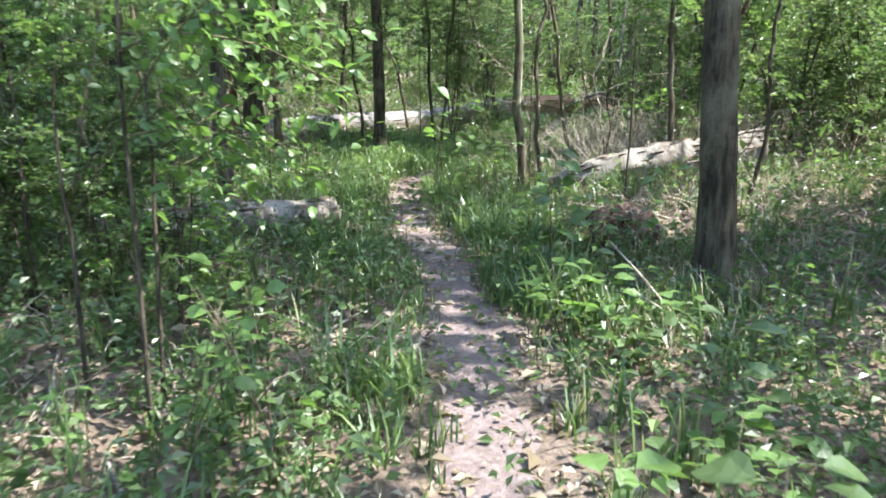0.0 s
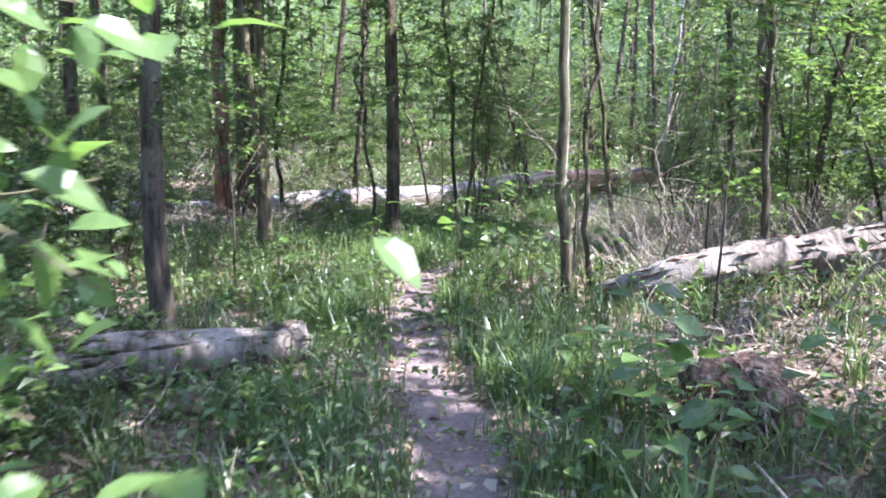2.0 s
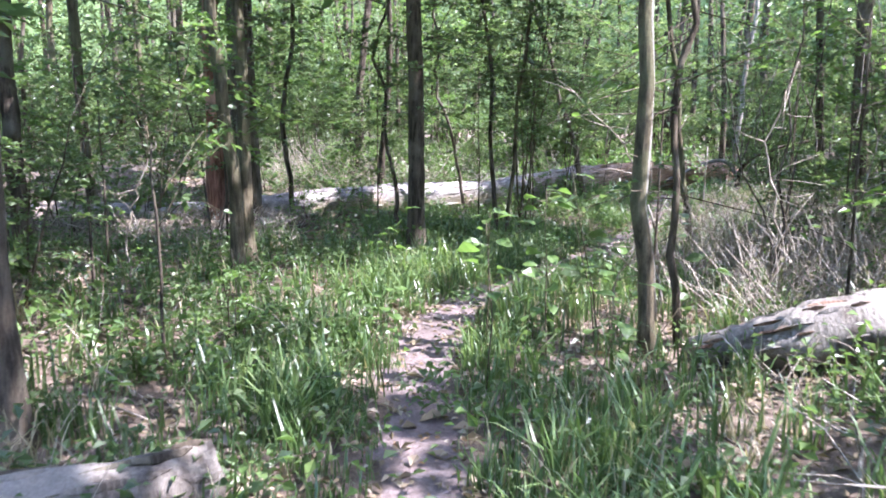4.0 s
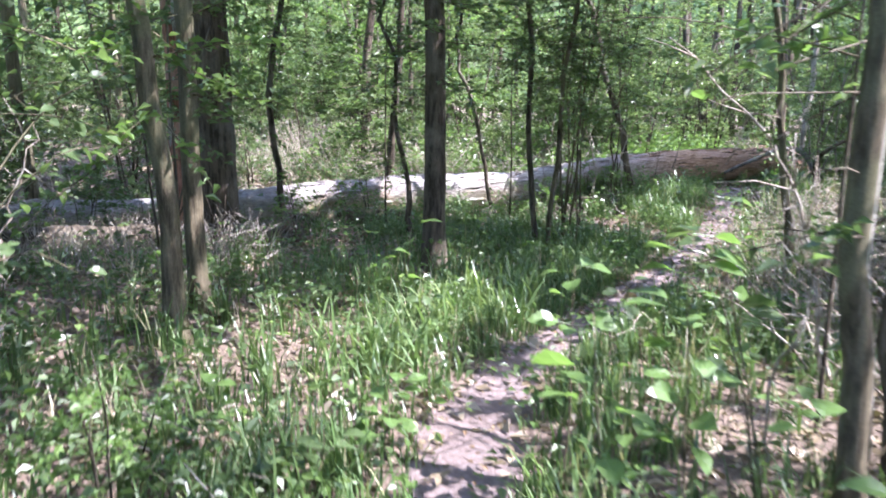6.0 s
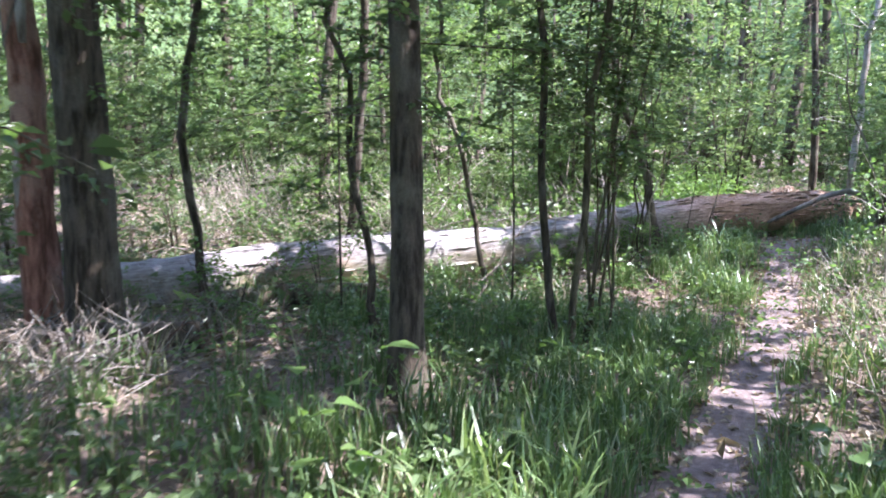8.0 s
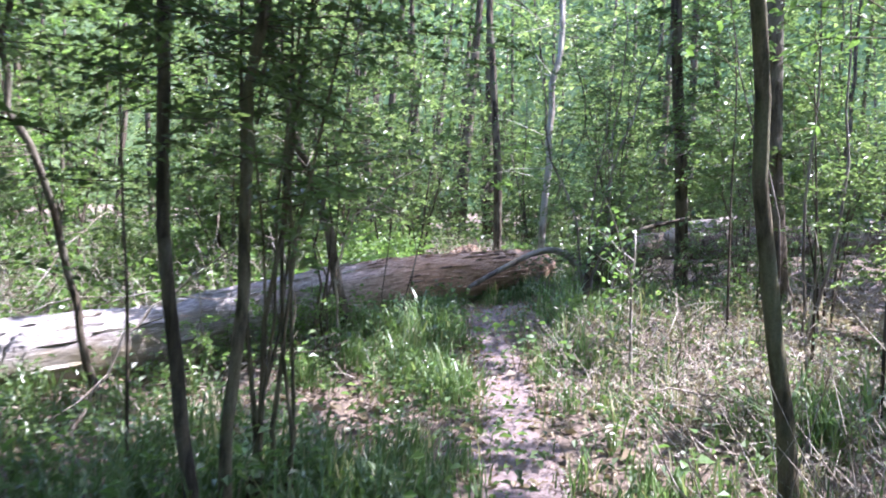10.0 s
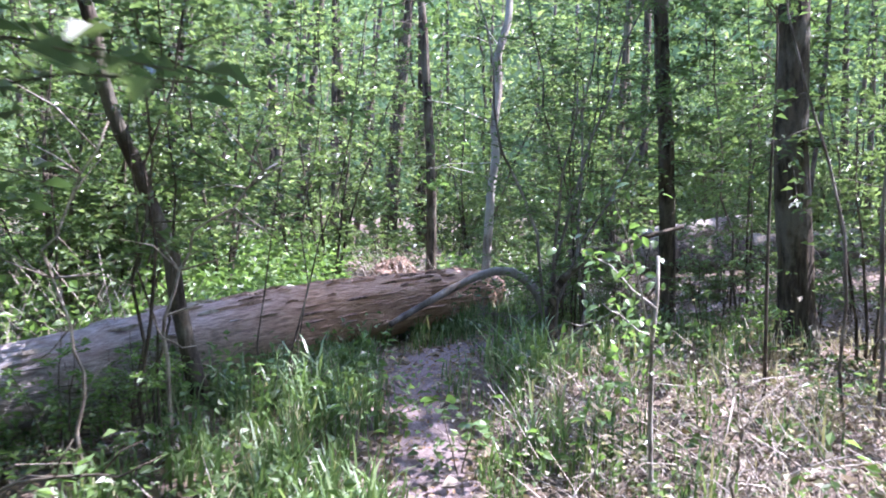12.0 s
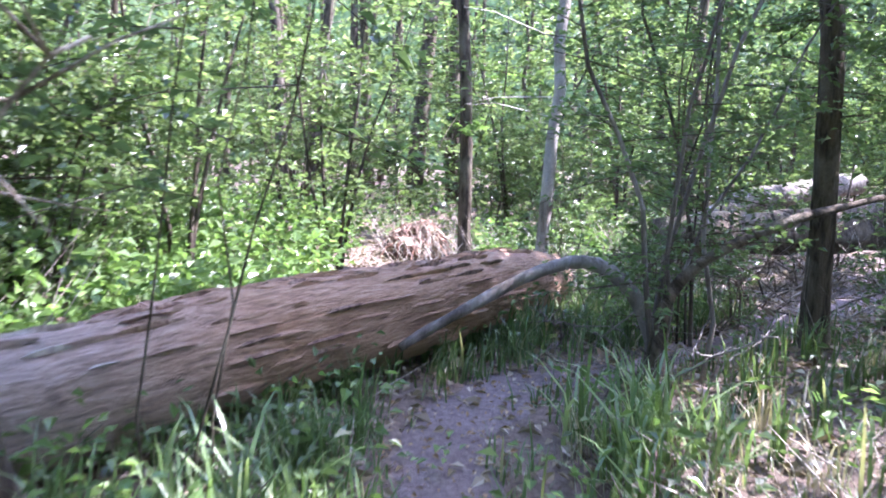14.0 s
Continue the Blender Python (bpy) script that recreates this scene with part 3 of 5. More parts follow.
def shade_clusters():
    """Leaf clusters and limbs added high in unseen crowns to darken the SHADE spots."""
    r = np.random.default_rng(45)
    tall = [o for o in TREES]
    S = np.array(SUN)
    for gx, gy, gr in SHADE:
        h = r.uniform(6.5, 9.0)
        c = np.array([gx, gy, 0]) + S * (h / S[2])
        m = int(210 * gr * gr)
        a, d = r.uniform(0, 6.283, m), gr * np.sqrt(r.random(m))
        up = r.normal(0, 0.6, m)
        P = np.column_stack([c[0] + d * np.cos(a), c[1] + d * np.sin(a), np.full(m, h)]) + S * (up / S[2])[:, None]
        q = shadow_place(P)
        P = P[~in_gap(q[:, 0], q[:, 1])]
        host = min(tall, key=lambda o: (o.location.x - c[0]) ** 2 + (o.location.y - c[1]) ** 2)
        base = np.array(host.location)
        v, f = leaf_blades(P - base, r.normal(0, 1, (len(P), 3)) * [1, 1, 0.4], r.uniform(0.13, 0.27, len(P)), r, 0.65)
        part("crown", np_mesh("crown", v, f, LEAF_MID), host)
        hub = np.array([host.location.x, host.location.y, h - 1.2])
        part("limb", np_mesh("limb", *tube(np.array([hub - base, (hub + c) / 2 - base + [0, 0, 0.2], c - base]), [0.035, 0.025, 0.012], 6), BARK_DARK, True), host)


shade_clusters()


# ---- undergrowth ----
def bush_kind(seed, tall, stems, twigs, per, size, mat, bark=None):
    """One shrub, standing at the origin: stems and foliage."""
    r = np.random.default_rng(seed)
    root = new("shrub")
    st = []
    for _ in range(stems):
        a = r.uniform(0, 6.283)
        n = 7
        t = np.linspace(0, 1, n)
        spread = tall * r.uniform(0.1, 0.35)
        p = np.column_stack([math.cos(a) * (0.08 + spread * t ** 1.4), math.sin(a) * (0.08 + spread * t ** 1.4), -0.08 + t * tall * r.uniform(0.7, 1.05)]) + np.cumsum(r.normal(0, 0.02 * tall, (n, 3)), 0) * [1, 1, 0.2] * t[:, None]
        st.append(p)
    for p in st:
        part("stem", np_mesh("stem", *tube(p, np.linspace(0.006 * tall + 0.002, 0.003, len(p)), 5), bark or BARK_DARK, True), root)
    tw, P, A = leafy(st, r, twigs, 0.3 * tall + 0.12, per, size, 0.2, 0.25, 0.3, 0.004)
    v, f = join(tw)
    tagged(part("twig", np_mesh("twig", v, f, bark or BARK_DARK, True), root), kind="stuff")
    v, f = leaf_blades(P, A, size * r.uniform(0.6, 1.3, len(P)), r, 0.55)
    part("foliage", np_mesh("foliage", v, f, mat), root)
    return root


KINDS = [bush_kind(301, 2.6, 3, 54, 44, 0.068, LEAF_MID), bush_kind(302, 3.6, 3, 60, 44, 0.08, LEAF_BRIGHT), bush_kind(303, 1.6, 4, 46, 36, 0.058, LEAF_MID),
         bush_kind(304, 2.2, 3, 50, 44, 0.07, LEAF_FAR), bush_kind(305, 4.6, 3, 74, 46, 0.088, LEAF_FAR), bush_kind(306, 1.1, 4, 26, 18, 0.055, LEAF_BRIGHT), bush_kind(307, 3.0, 4, 50, 28, 0.085, LEAF_DARK)]
LABELS = ["mid-green leafy shrub", "tall shrub with bright sunlit leaves", "low dense green shrub", "shrub with pale green leaves", "tall leafy thicket sapling", "small bright seedling bush", "dark green shaded shrub"]
used = set()


def glade(x, y):
    """The open strip between the end of the fallen trunk and the upturned root plate."""
    return (abs(x - 4.7 + 0.35 * (25.5 - y)) < 0.75) & (y > 20.4) & (y < 26.5)


def plant(k, x, y, s=1.0, turn=0.0, where="on the forest floor"):
    m = pose(x, y, hz(x, y), 0, 0, turn) @ Matrix.Scale(s, 4)
    ob = KINDS[k]
    if k in used:
        ob = copy_thing(ob, m)
        ob.scale = (s, s, s)
    else:
        used.add(k)
        ob.matrix_basis = m
    tagged(ob, f"{LABELS[k]} {where}", "shrub", "undergrowth")
    return ob


r = np.random.default_rng(31)
n = 0
while n < 240:
    x, y = r.uniform(-16, 20), r.uniform(-4, 38)
    d = off_trail(np.array([x]), np.array([y]))[0]
    if abs(math.atan2(x - 0.1 * y, y + 3)) > 0.66 and y < 12:
        continue
    if d < 3.0 or (-6 < x < 5 and 11 < y < 20.5 and x < 3.5) or (x > 0 and x < 4.5 and 5 < y < 12):
        continue
    draw = int(r.choice([0, 1, 2, 3, 4, 6], p=[0.2, 0.14, 0.14, 0.18, 0.16, 0.18])), x, y, r.uniform(0.75, 1.25), r.uniform(0, 360)
    if not glade(x, y):
        plant(*draw, "in the thick undergrowth")
    n += 1
for k, x, y, s in [(5, -1.9, 4.6, 1.0), (2, -2.8, 5.6, 0.8), (5, -2.6, 3.4, 0.9), (2, -3.3, 8.6, 0.8), (5, -1.6, 9.1, 0.7), (0, -3.9, 6.9, 0.8), (3, -4.2, 4.4, 0.9), (2, 3.4, 4.4, 0.7), (5, 2.9, 10.6, 0.8),
                   (1, 4.6, 7.0, 0.8), (0, 5.4, 5.6, 0.8), (2, 3.9, 13.9, 0.7), (3, 4.4, 15.6, 0.7), (5, 0.9, 18.3, 0.6), (0, 0.35, 21.2, 0.9), (1, -1.4, 21.6, 0.9), (3, -3.2, 20.3, 0.9), (4, 1.9, 23.2, 0.9), (6, 6.2, 18.6, 0.8), (2, 4.9, 18.9, 0.6), (0, -1.75, 4.9, 0.55), (2, -2.1, 5.4, 0.85), (5, -1.45, 4.3, 1.0), (1, -2.5, 5.0, 0.5), (2, -2.2, 4.3, 0.8), (0, -3.1, 5.4, 0.7), (3, -3.6, 8.2, 0.8), (0, -3.1, 9.3, 0.7), (2, -4.2, 9.9, 0.9), (5, -2.7, 15.4, 0.8), (2, -3.9, 15.2, 0.6), (5, -2.2, 16.7, 0.8), (2, -4.8, 14.6, 0.7), (5, -1.5, 17.1, 0.6), (5, 0.5, 18.2, 0.7), (5, -0.2, 17.9, 0.6), (5, -5.4, 14.7, 0.7), (5, -4.3, 15.4, 0.6), (5, -3.8, 15.9, 0.55), (5, -3.0, 16.4, 0.5), (5, -2.5, 16.8, 0.45), (5, 0.1, 18.3, 0.5), (5, 1.0, 18.7, 0.5), (2, -5.0, 15.9, 0.5), (5, 0.75, 18.75, 0.4), (5, 4.6, 20.6, 0.7), (2, 5.2, 21.4, 0.6), (5, 4.4, 20.9, 0.6), (2, 4.9, 22.4, 0.7), (6, 6.6, 20.6, 0.6), (2, 7.4, 20.2, 0.6), (0, 8.4, 20.6, 0.6), (2, 5.6, 21.0, 0.5), (6, 7.0, 23.2, 0.9), (6, 9.0, 23.4, 0.9), (2, 6.4, 19.6, 0.5), (5, 5.2, 18.6, 0.6), (0, -4.4, 18.6, 0.7), (3, -2.6, 20.0, 0.7), (3, -0.6, 20.8, 0.7), (0, 1.0, 22.0, 0.8), (1, 0.4, 23.4, 0.8), (6, -5.4, 17.0, 0.7), (3, 3.4, 11.4, 0.6), (3, 4.6, 10.6, 0.7), (0, 3.0, 13.4, 0.6), (3, 4.4, 12.8, 0.7), (0, -4.6, 10.4, 0.7), (6, -5.0, 13.2, 0.6), (3, -6.2, 15.2, 0.7)]:
    plant(k, x, y, s, x * 77)


# ---- fallen trunks ----
def fallen(name, pts, radii, mat, label, category="log", sides=20, seed=1, rough=0.05, steps=40):
    """A lying trunk along pts; its own x axis runs along it."""
    pts = np.asarray(pts, float)
    p0, p1 = Vector(pts[0]), Vector(pts[-1])
    m = Matrix.Translation(p0) @ (p1 - p0).to_track_quat("X", "Z").to_matrix().to_4x4()
    d = np.r_[0, np.cumsum(np.linalg.norm(np.diff(pts, axis=0), axis=1))]
    s = np.linspace(0, d[-1], steps)
    q = np.stack([np.interp(s, d, pts[:, i]) for i in range(3)], 1)
    ker = np.hanning(7) / np.hanning(7).sum()
    q = np.stack([np.convolve(np.r_[[q[0, i]] * 3, q[:, i], [q[-1, i]] * 3], ker, "valid") for i in range(3)], 1)
    inv = np.array(m.inverted())
    loc = q @ inv[:3, :3].T + inv[:3, 3]
    v, f = tube(loc, np.interp(s, d, radii), sides, rough, seed)
    root = tagged(new(name), label, category)
    root.matrix_world = m
    part("trunk", np_mesh("trunk", v, f, mat, True), root)
    return root


def on(x, y, up):
    return (x, y, hz(x, y) + up)


ARCH = [(2.74, 20.08, 0.27), (2.87, 20.1, 0.34), (3.25, 20.1, 0.53), (3.5, 20.08, 0.65), (3.77, 20.08, 0.72), (3.91, 19.95, 0.66), (4.03, 19.82, 0.42), on(4.06, 19.78, -0.03)]
PROP = [on(4.0, 19.7, -0.03), (4.02, 19.72, 0.56), (4.21, 19.65, 0.77), (4.58, 19.5, 0.97), (5.1, 19.4, 1.1)]
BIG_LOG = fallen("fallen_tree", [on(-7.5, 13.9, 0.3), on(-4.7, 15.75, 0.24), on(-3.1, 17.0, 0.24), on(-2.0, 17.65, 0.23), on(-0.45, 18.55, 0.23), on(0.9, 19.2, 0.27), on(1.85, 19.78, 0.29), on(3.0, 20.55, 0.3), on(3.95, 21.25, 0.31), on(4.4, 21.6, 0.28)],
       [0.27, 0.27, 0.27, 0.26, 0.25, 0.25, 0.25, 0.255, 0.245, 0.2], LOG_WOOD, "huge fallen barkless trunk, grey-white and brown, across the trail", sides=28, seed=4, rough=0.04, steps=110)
LOG_A = fallen("fallen_log", [on(1.12, 9.5, 0.07), on(1.35, 9.25, 0.13), on(1.75, 9.1, 0.19), on(2.4, 9.15, 0.25), on(3.6, 9.5, 0.3)], [0.06, 0.12, 0.17, 0.19, 0.2], LOG_BARK, "pale weathered log with flaking bark in dry brush", seed=5, rough=0.08)
LOG_B = fallen("fallen_log", [on(-1.0, 7.22, 0.16), on(-1.85, 6.42, 0.15), on(-2.7, 5.6, 0.13)], [0.12, 0.13, 0.12], LOG_BARK, "short grey log with a sunlit sawn end in grass", seed=6, rough=0.06)
fallen("fallen_branch", [on(-1.12, 6.38, 0.06), on(-1.38, 6.12, 0.05), on(-1.75, 5.8, 0.04)], [0.025, 0.036, 0.032], BARK_DARK, "dark rotten stick lying in grass", "branch", 8, 7, 0.08, 12)
fallen("fallen_log", [on(-1.75, 16.6, 0.12), on(-2.4, 16.5, 0.12), on(-3.4, 16.3, 0.1)], [0.09, 0.11, 0.1], BARK_MOSS, "mossy brown log below the fallen trunk", seed=8, rough=0.08)
fallen("fallen_log", [on(-2.6, 14.7, 0.1), on(-4.2, 13.9, 0.16), on(-6.5, 13.2, 0.2)], [0.1, 0.16, 0.2], BARK_DARK, "dark rotting log in the shade", seed=9, rough=0.1)
fallen("fallen_log", [on(5.75, 22.3, 0.55), on(8.0, 22.3, 0.6), on(11.0, 22.0, 0.7)], [0.17, 0.23, 0.25], BARK, "dark brown log propped in a tangle of branches", seed=10, rough=0.07)
fallen("fallen_log", [on(7.4, 24.3, 0.45), on(8.6, 24.5, 0.75), on(11, 25, 0.95)], [0.11, 0.14, 0.15], LOG_BARK, "pale log lying behind dead branches", seed=11, rough=0.07)
fallen("fallen_branch", ARCH, [0.02, 0.026, 0.03, 0.032, 0.036, 0.04, 0.043, 0.045], LOG_BARK, "dead branch arching down over the end of the fallen trunk", "branch", 8, 12, 0.08, 24)
fallen("fallen_branch", PROP, [0.04, 0.036, 0.03, 0.026, 0.014], BARK, "long thin dead branch propped up", "branch", 8, 13, 0.05, 24)


def build_litter(name, n, region, mat, size, label, seed, keep=None, lift=0.012):
    r = np.random.default_rng(seed)
    x, y = r.uniform(region[0], region[1], n), r.uniform(region[2], region[3], n)
    if keep is not None:
        k = keep(x, y, r)
        x, y = x[k], y[k]
    P = np.column_stack([x, y, height(x, y) + lift + r.random(len(x)) * 0.02])
    A = r.normal(0, 1, (len(x), 3)) * [1, 1, 0.25]
    v, f = leaf_blades(P, A, r.uniform(*size, len(x)), r, 0.55, 0.12, 0.72)
    ob = new(name, np_mesh(name, v, f, mat))
    tagged(ob, label, "leaves", kind="stuff")


WX, WY = (_k.normal(0, 1, (6, 2)) * np.array([0.5, 0.7, 1.1, 1.7, 2.6, 4.0])[:, None], _k.uniform(0, 6.28, 6))


def patchy(x, y):
    v = np.zeros_like(x)
    for (a, b), p in zip(WX, WY):
        v = v + np.sin(a * x + b * y + p)
    return v / 6


def blades(x, y, tall, r, width=0.006, bend=0.5):
    """Bent grass blades of three steps: five triangles each."""
    n = len(x)
    z = height(x, y)
    a = r.uniform(0, 6.283, n)
    d = np.column_stack([np.cos(a), np.sin(a), np.zeros(n)])
    s = np.column_stack([-np.sin(a), np.cos(a), np.zeros(n)])
    b = r.uniform(0.15, 1.0, n) * bend
    cols = []
    for t, w in ((0, 1.0), (0.45, 0.9), (0.8, 0.55), (1.0, 0)):
        c = np.column_stack([x, y, z - 0.01]) + d * (tall * b * t ** 2)[:, None]
        c[:, 2] += tall * (t - 0.42 * b * t ** 3)
        ww = (width * w * (0.6 + tall * 1.4))[:, None]
        cols += [c + s * ww, c - s * ww] if w else [c]
    v = np.stack(cols, 1).reshape(-1, 3)
    tri = np.array([[0, 1, 3], [0, 3, 2], [2, 3, 5], [2, 5, 4], [4, 5, 6]])
    return v, (np.arange(n)[:, None, None] * 7 + tri).reshape(-1, 3)


def build_grass(name, n, region, mat, tall, label, seed, density, width=0.006, bend=0.6):
    r = np.random.default_rng(seed)
    m = n // 14
    cx, cy = r.uniform(region[0], region[1], m), r.uniform(region[2], region[3], m)
    k = density(cx, cy) > r.random(m)
    cx, cy = cx[k], cy[k]
    reps = r.integers(8, 22, len(cx))
    ch = np.repeat(r.uniform(0.6, 1.25, len(cx)), reps)
    x, y = np.repeat(cx, reps) + r.normal(0, 0.045, reps.sum()), np.repeat(cy, reps) + r.normal(0, 0.045, reps.sum())
    d = off_trail(x, y)
    k = d > 0.2 + 0.08 * r.random(len(x))
    x, y, ch, d = x[k], y[k], ch[k], d[k]
    h = r.uniform(*tall, len(x)) * ch * (0.55 + 0.45 * smooth(0.15, 0.6, d))
    v, f = blades(x, y, h, r, width, bend)
    ob = new(name, np_mesh(name, v, f, mat))
    tagged(ob, label, "grass", kind="stuff")


def heap(x, y):
    """The brown, bare stretch round the rotting wood."""
    return (1 - smooth(-2.4, -1.5, x)) * smooth(11.8, 12.8, y) * (1 - smooth(15.8, 16.8, y))


def d_grass(x, y):
    d = off_trail(x, y)
    near = np.exp(-np.maximum(d - 0.25, 0) / 0.95)
    young = smooth(3.2, 5.5, y) * 0.75 + 0.25
    right = np.where((y > 13.0) & (x > TRAIL_X(y) + 0.25), 0.32, 1.0)
    left = np.where((y > 12.5) & (y < 18) & (x < TRAIL_X(y)), 1.0, 0)
    sun_spot = 1 - 0.75 * np.exp(-((x + 1.1) ** 2 + (y - 10.8) ** 2) / 1.3) - 0.7 * np.exp(-((x - 1.0) ** 2 + (y - 10.3) ** 2) / 0.6)
    right = right * (1 - 0.7 * heap(x, y))
    return np.clip((near + 0.25 * left) * sun_spot * young * right * (0.7 + 1.1 * patchy(x, y)) + 0.03, 0, 1)


def TRAIL_X(y):
    return np.interp(y, TRAIL[:, 1], TRAIL[:, 0])


def d_straw(x, y):
    d = off_trail(x, y)
    return np.clip((0.3 + 0.9 * patchy(x + 40, y)) * smooth(0.3, 1.0, d), 0, 1) * np.where((x > TRAIL_X(y)) | (y < 3), 1.0, 0.4)


build_grass("grass", 300000, (-5, 6, -0.5, 22), GRASS, (0.12, 0.36), "long soft green grass along the trail", 41, d_grass)
build_grass("dry_grass", 90000, (-5, 7, 0, 23), STRAW, (0.1, 0.32), "thin dry straw-coloured grass", 42, d_straw, 0.004, 0.8)
def d_tufts(x, y):
    v = np.zeros_like(x)
    for a, b, w in ((1.7, 17.3, 0.28), (1.95, 18.7, 0.25), (2.75, 17.6, 0.25), (-0.95, 10.9, 0.35), (-0.3, 12.4, 0.4), (0.3, 13.9, 0.3), (-0.75, 11.7, 0.3), (0.35, 8.0, 0.3), (-0.9, 8.2, 0.3), (0.6, 4.9, 0.25), (-0.35, 3.4, 0.3), (-0.9, 6.2, 0.3), (0.55, 6.9, 0.4), (3.1, 15.4, 0.25), (-0.15, 9.4, 0.25), (3.3, 18.9, 0.3)):
        v = np.maximum(v, np.exp(-((x - a) ** 2 + (y - b) ** 2) / (w * w)))
    return v * 0.9


build_grass("grass", 90000, (-2, 4, 2.5, 19.8), GRASS_PALE, (0.22, 0.48), "tall arching tufts of pale green grass", 47, d_tufts, 0.007, 0.95)
build_litter("leaf_litter", 110000, (-7, 9, -1, 26), LITTER, (0.03, 0.075), "scattered dry brown leaves on the ground", 43, lambda x, y, r: (off_trail(x, y) > 0.16) | (r.random(len(x)) < 0.06))
build_litter("path_litter", 34000, (-1.2, 5, 1.5, 21), DEAD_LEAF, (0.012, 0.04), "small brown leaf bits trodden into the trail", 46, lambda x, y, r: (off_trail(x, y) < 0.3) & (r.random(len(x)) < 0.25 + 0.75 * smooth(15, 18, y)), 0.02)
build_litter("leaf_litter", 22000, (-16, 20, -3, 36), LITTER, (0.08, 0.16), "far dry leaves on the woodland floor", 44)


def build_herbs(name, n, region, mat, size, top, label, seed, density):
    r = np.random.default_rng(seed)
    m = n // 10
    cx, cy = r.uniform(region[0], region[1], m), r.uniform(region[2], region[3], m)
    k = density(cx, cy) > r.random(m)
    cx, cy = cx[k], cy[k]
    tall = r.uniform(0.25, 1.0, len(cx)) * top
    reps = 10
    X = np.repeat(cx, reps) + r.normal(0, 0.05, len(cx) * reps)
    Y = np.repeat(cy, reps) + r.normal(0, 0.05, len(cx) * reps)
    Z = np.repeat(height(cx, cy), reps) + np.repeat(tall, reps) * r.uniform(0.25, 1.0, len(X))
    A = np.column_stack([X - np.repeat(cx, reps), Y - np.repeat(cy, reps), r.normal(0.01, 0.02, len(X))])
    v, f = leaf_blades(np.column_stack([X, Y, Z]), A, r.uniform(*size, len(X)), r, 0.6, 0.14, 0.7)
    ob = new(name, np_mesh(name, v, f, mat))
    tagged(ob, label, "plants", kind="stuff")
    sx = np.column_stack([cx, cy, height(cx, cy)])
    return sx


def d_herb(x, y):
    d = off_trail(x, y)
    early = 1.0 - 0.55 * smooth(4, 8, y)
    side = np.where(x < TRAIL_X(y), 1.0, 0.6 - 0.42 * smooth(9, 13, y))
    return np.clip((0.35 + 0.9 * patchy(x, y + 30)) * smooth(0.25, 0.6, d) * early * side * (1 - 0.75 * heap(x, y)) + 0.04, 0, 1)


build_herbs("ground_plants", 330000, (-5.5, 6, 0, 22), LEAF_MID, (0.03, 0.075), 0.34, "small green leafy plants covering the ground", 51, d_herb)
build_herbs("ground_plants", 60000, (-5, 5, 0, 20), LEAF_BRIGHT, (0.04, 0.085), 0.42, "bright young leafy plants in patches", 53, lambda x, y: 0.8 * d_herb(x + 3, y + 9) * np.where((x > TRAIL_X(y)) & (y > 12.5), 0.25, 1.0) * (1 - 0.8 * heap(x, y)))
build_herbs("ground_plants", 70000, (-15, 18, 3, 36), LEAF_FAR, (0.07, 0.15), 0.8, "low leafy growth between the trees", 52, lambda x, y: np.where(off_trail(x, y) > 3.2, 0.75, 0.0) * np.where((x > -5) & (x < 4) & (y < 21) | glade(x, y), 0.1, 1.0))


build_herbs("ground_plants", 60000, (-4, 8, 19.5, 27), LEAF_BRIGHT, (0.06, 0.12), 0.75, "lush bright plants behind the fallen trunk", 54, lambda x, y: np.where((y > 19.4 + 0.62 * (x - 0.9) + 0.8) & ~glade(x, y), 0.75, 0.0))


def d_dry(x, y):
    right = smooth(1.5, 2.2, x) * (1 - smooth(5, 6, x)) * smooth(9.4, 10.4, y) * (1 - smooth(14, 16, y))
    behind = smooth(0.4, 1.4, y - 19.0 - 0.62 * (x - 0.9)) * (1 - smooth(2.5, 5, y - 19.0 - 0.62 * (x - 0.9))) * (1 - smooth(-1, 1, x))
    mound = np.exp(-((x - 5.2) ** 2 + (y - 25.9) ** 2) / 0.9)
    side = smooth(2.3, 2.9, x) * (1 - smooth(4.4, 5.2, x)) * smooth(14.5, 15.5, y) * (1 - smooth(17.5, 18.5, y))
    return np.clip((0.6 * right + 0.5 * behind + 0.45 * side) * (0.6 + patchy(x + 11, y)) + mound, 0, 1)


build_herbs("dry_plants", 150000, (-5, 7, 9, 28), DRY, (0.018, 0.05), 0.7, "pale dry stalks and withered leaves in brush", 55, d_dry)


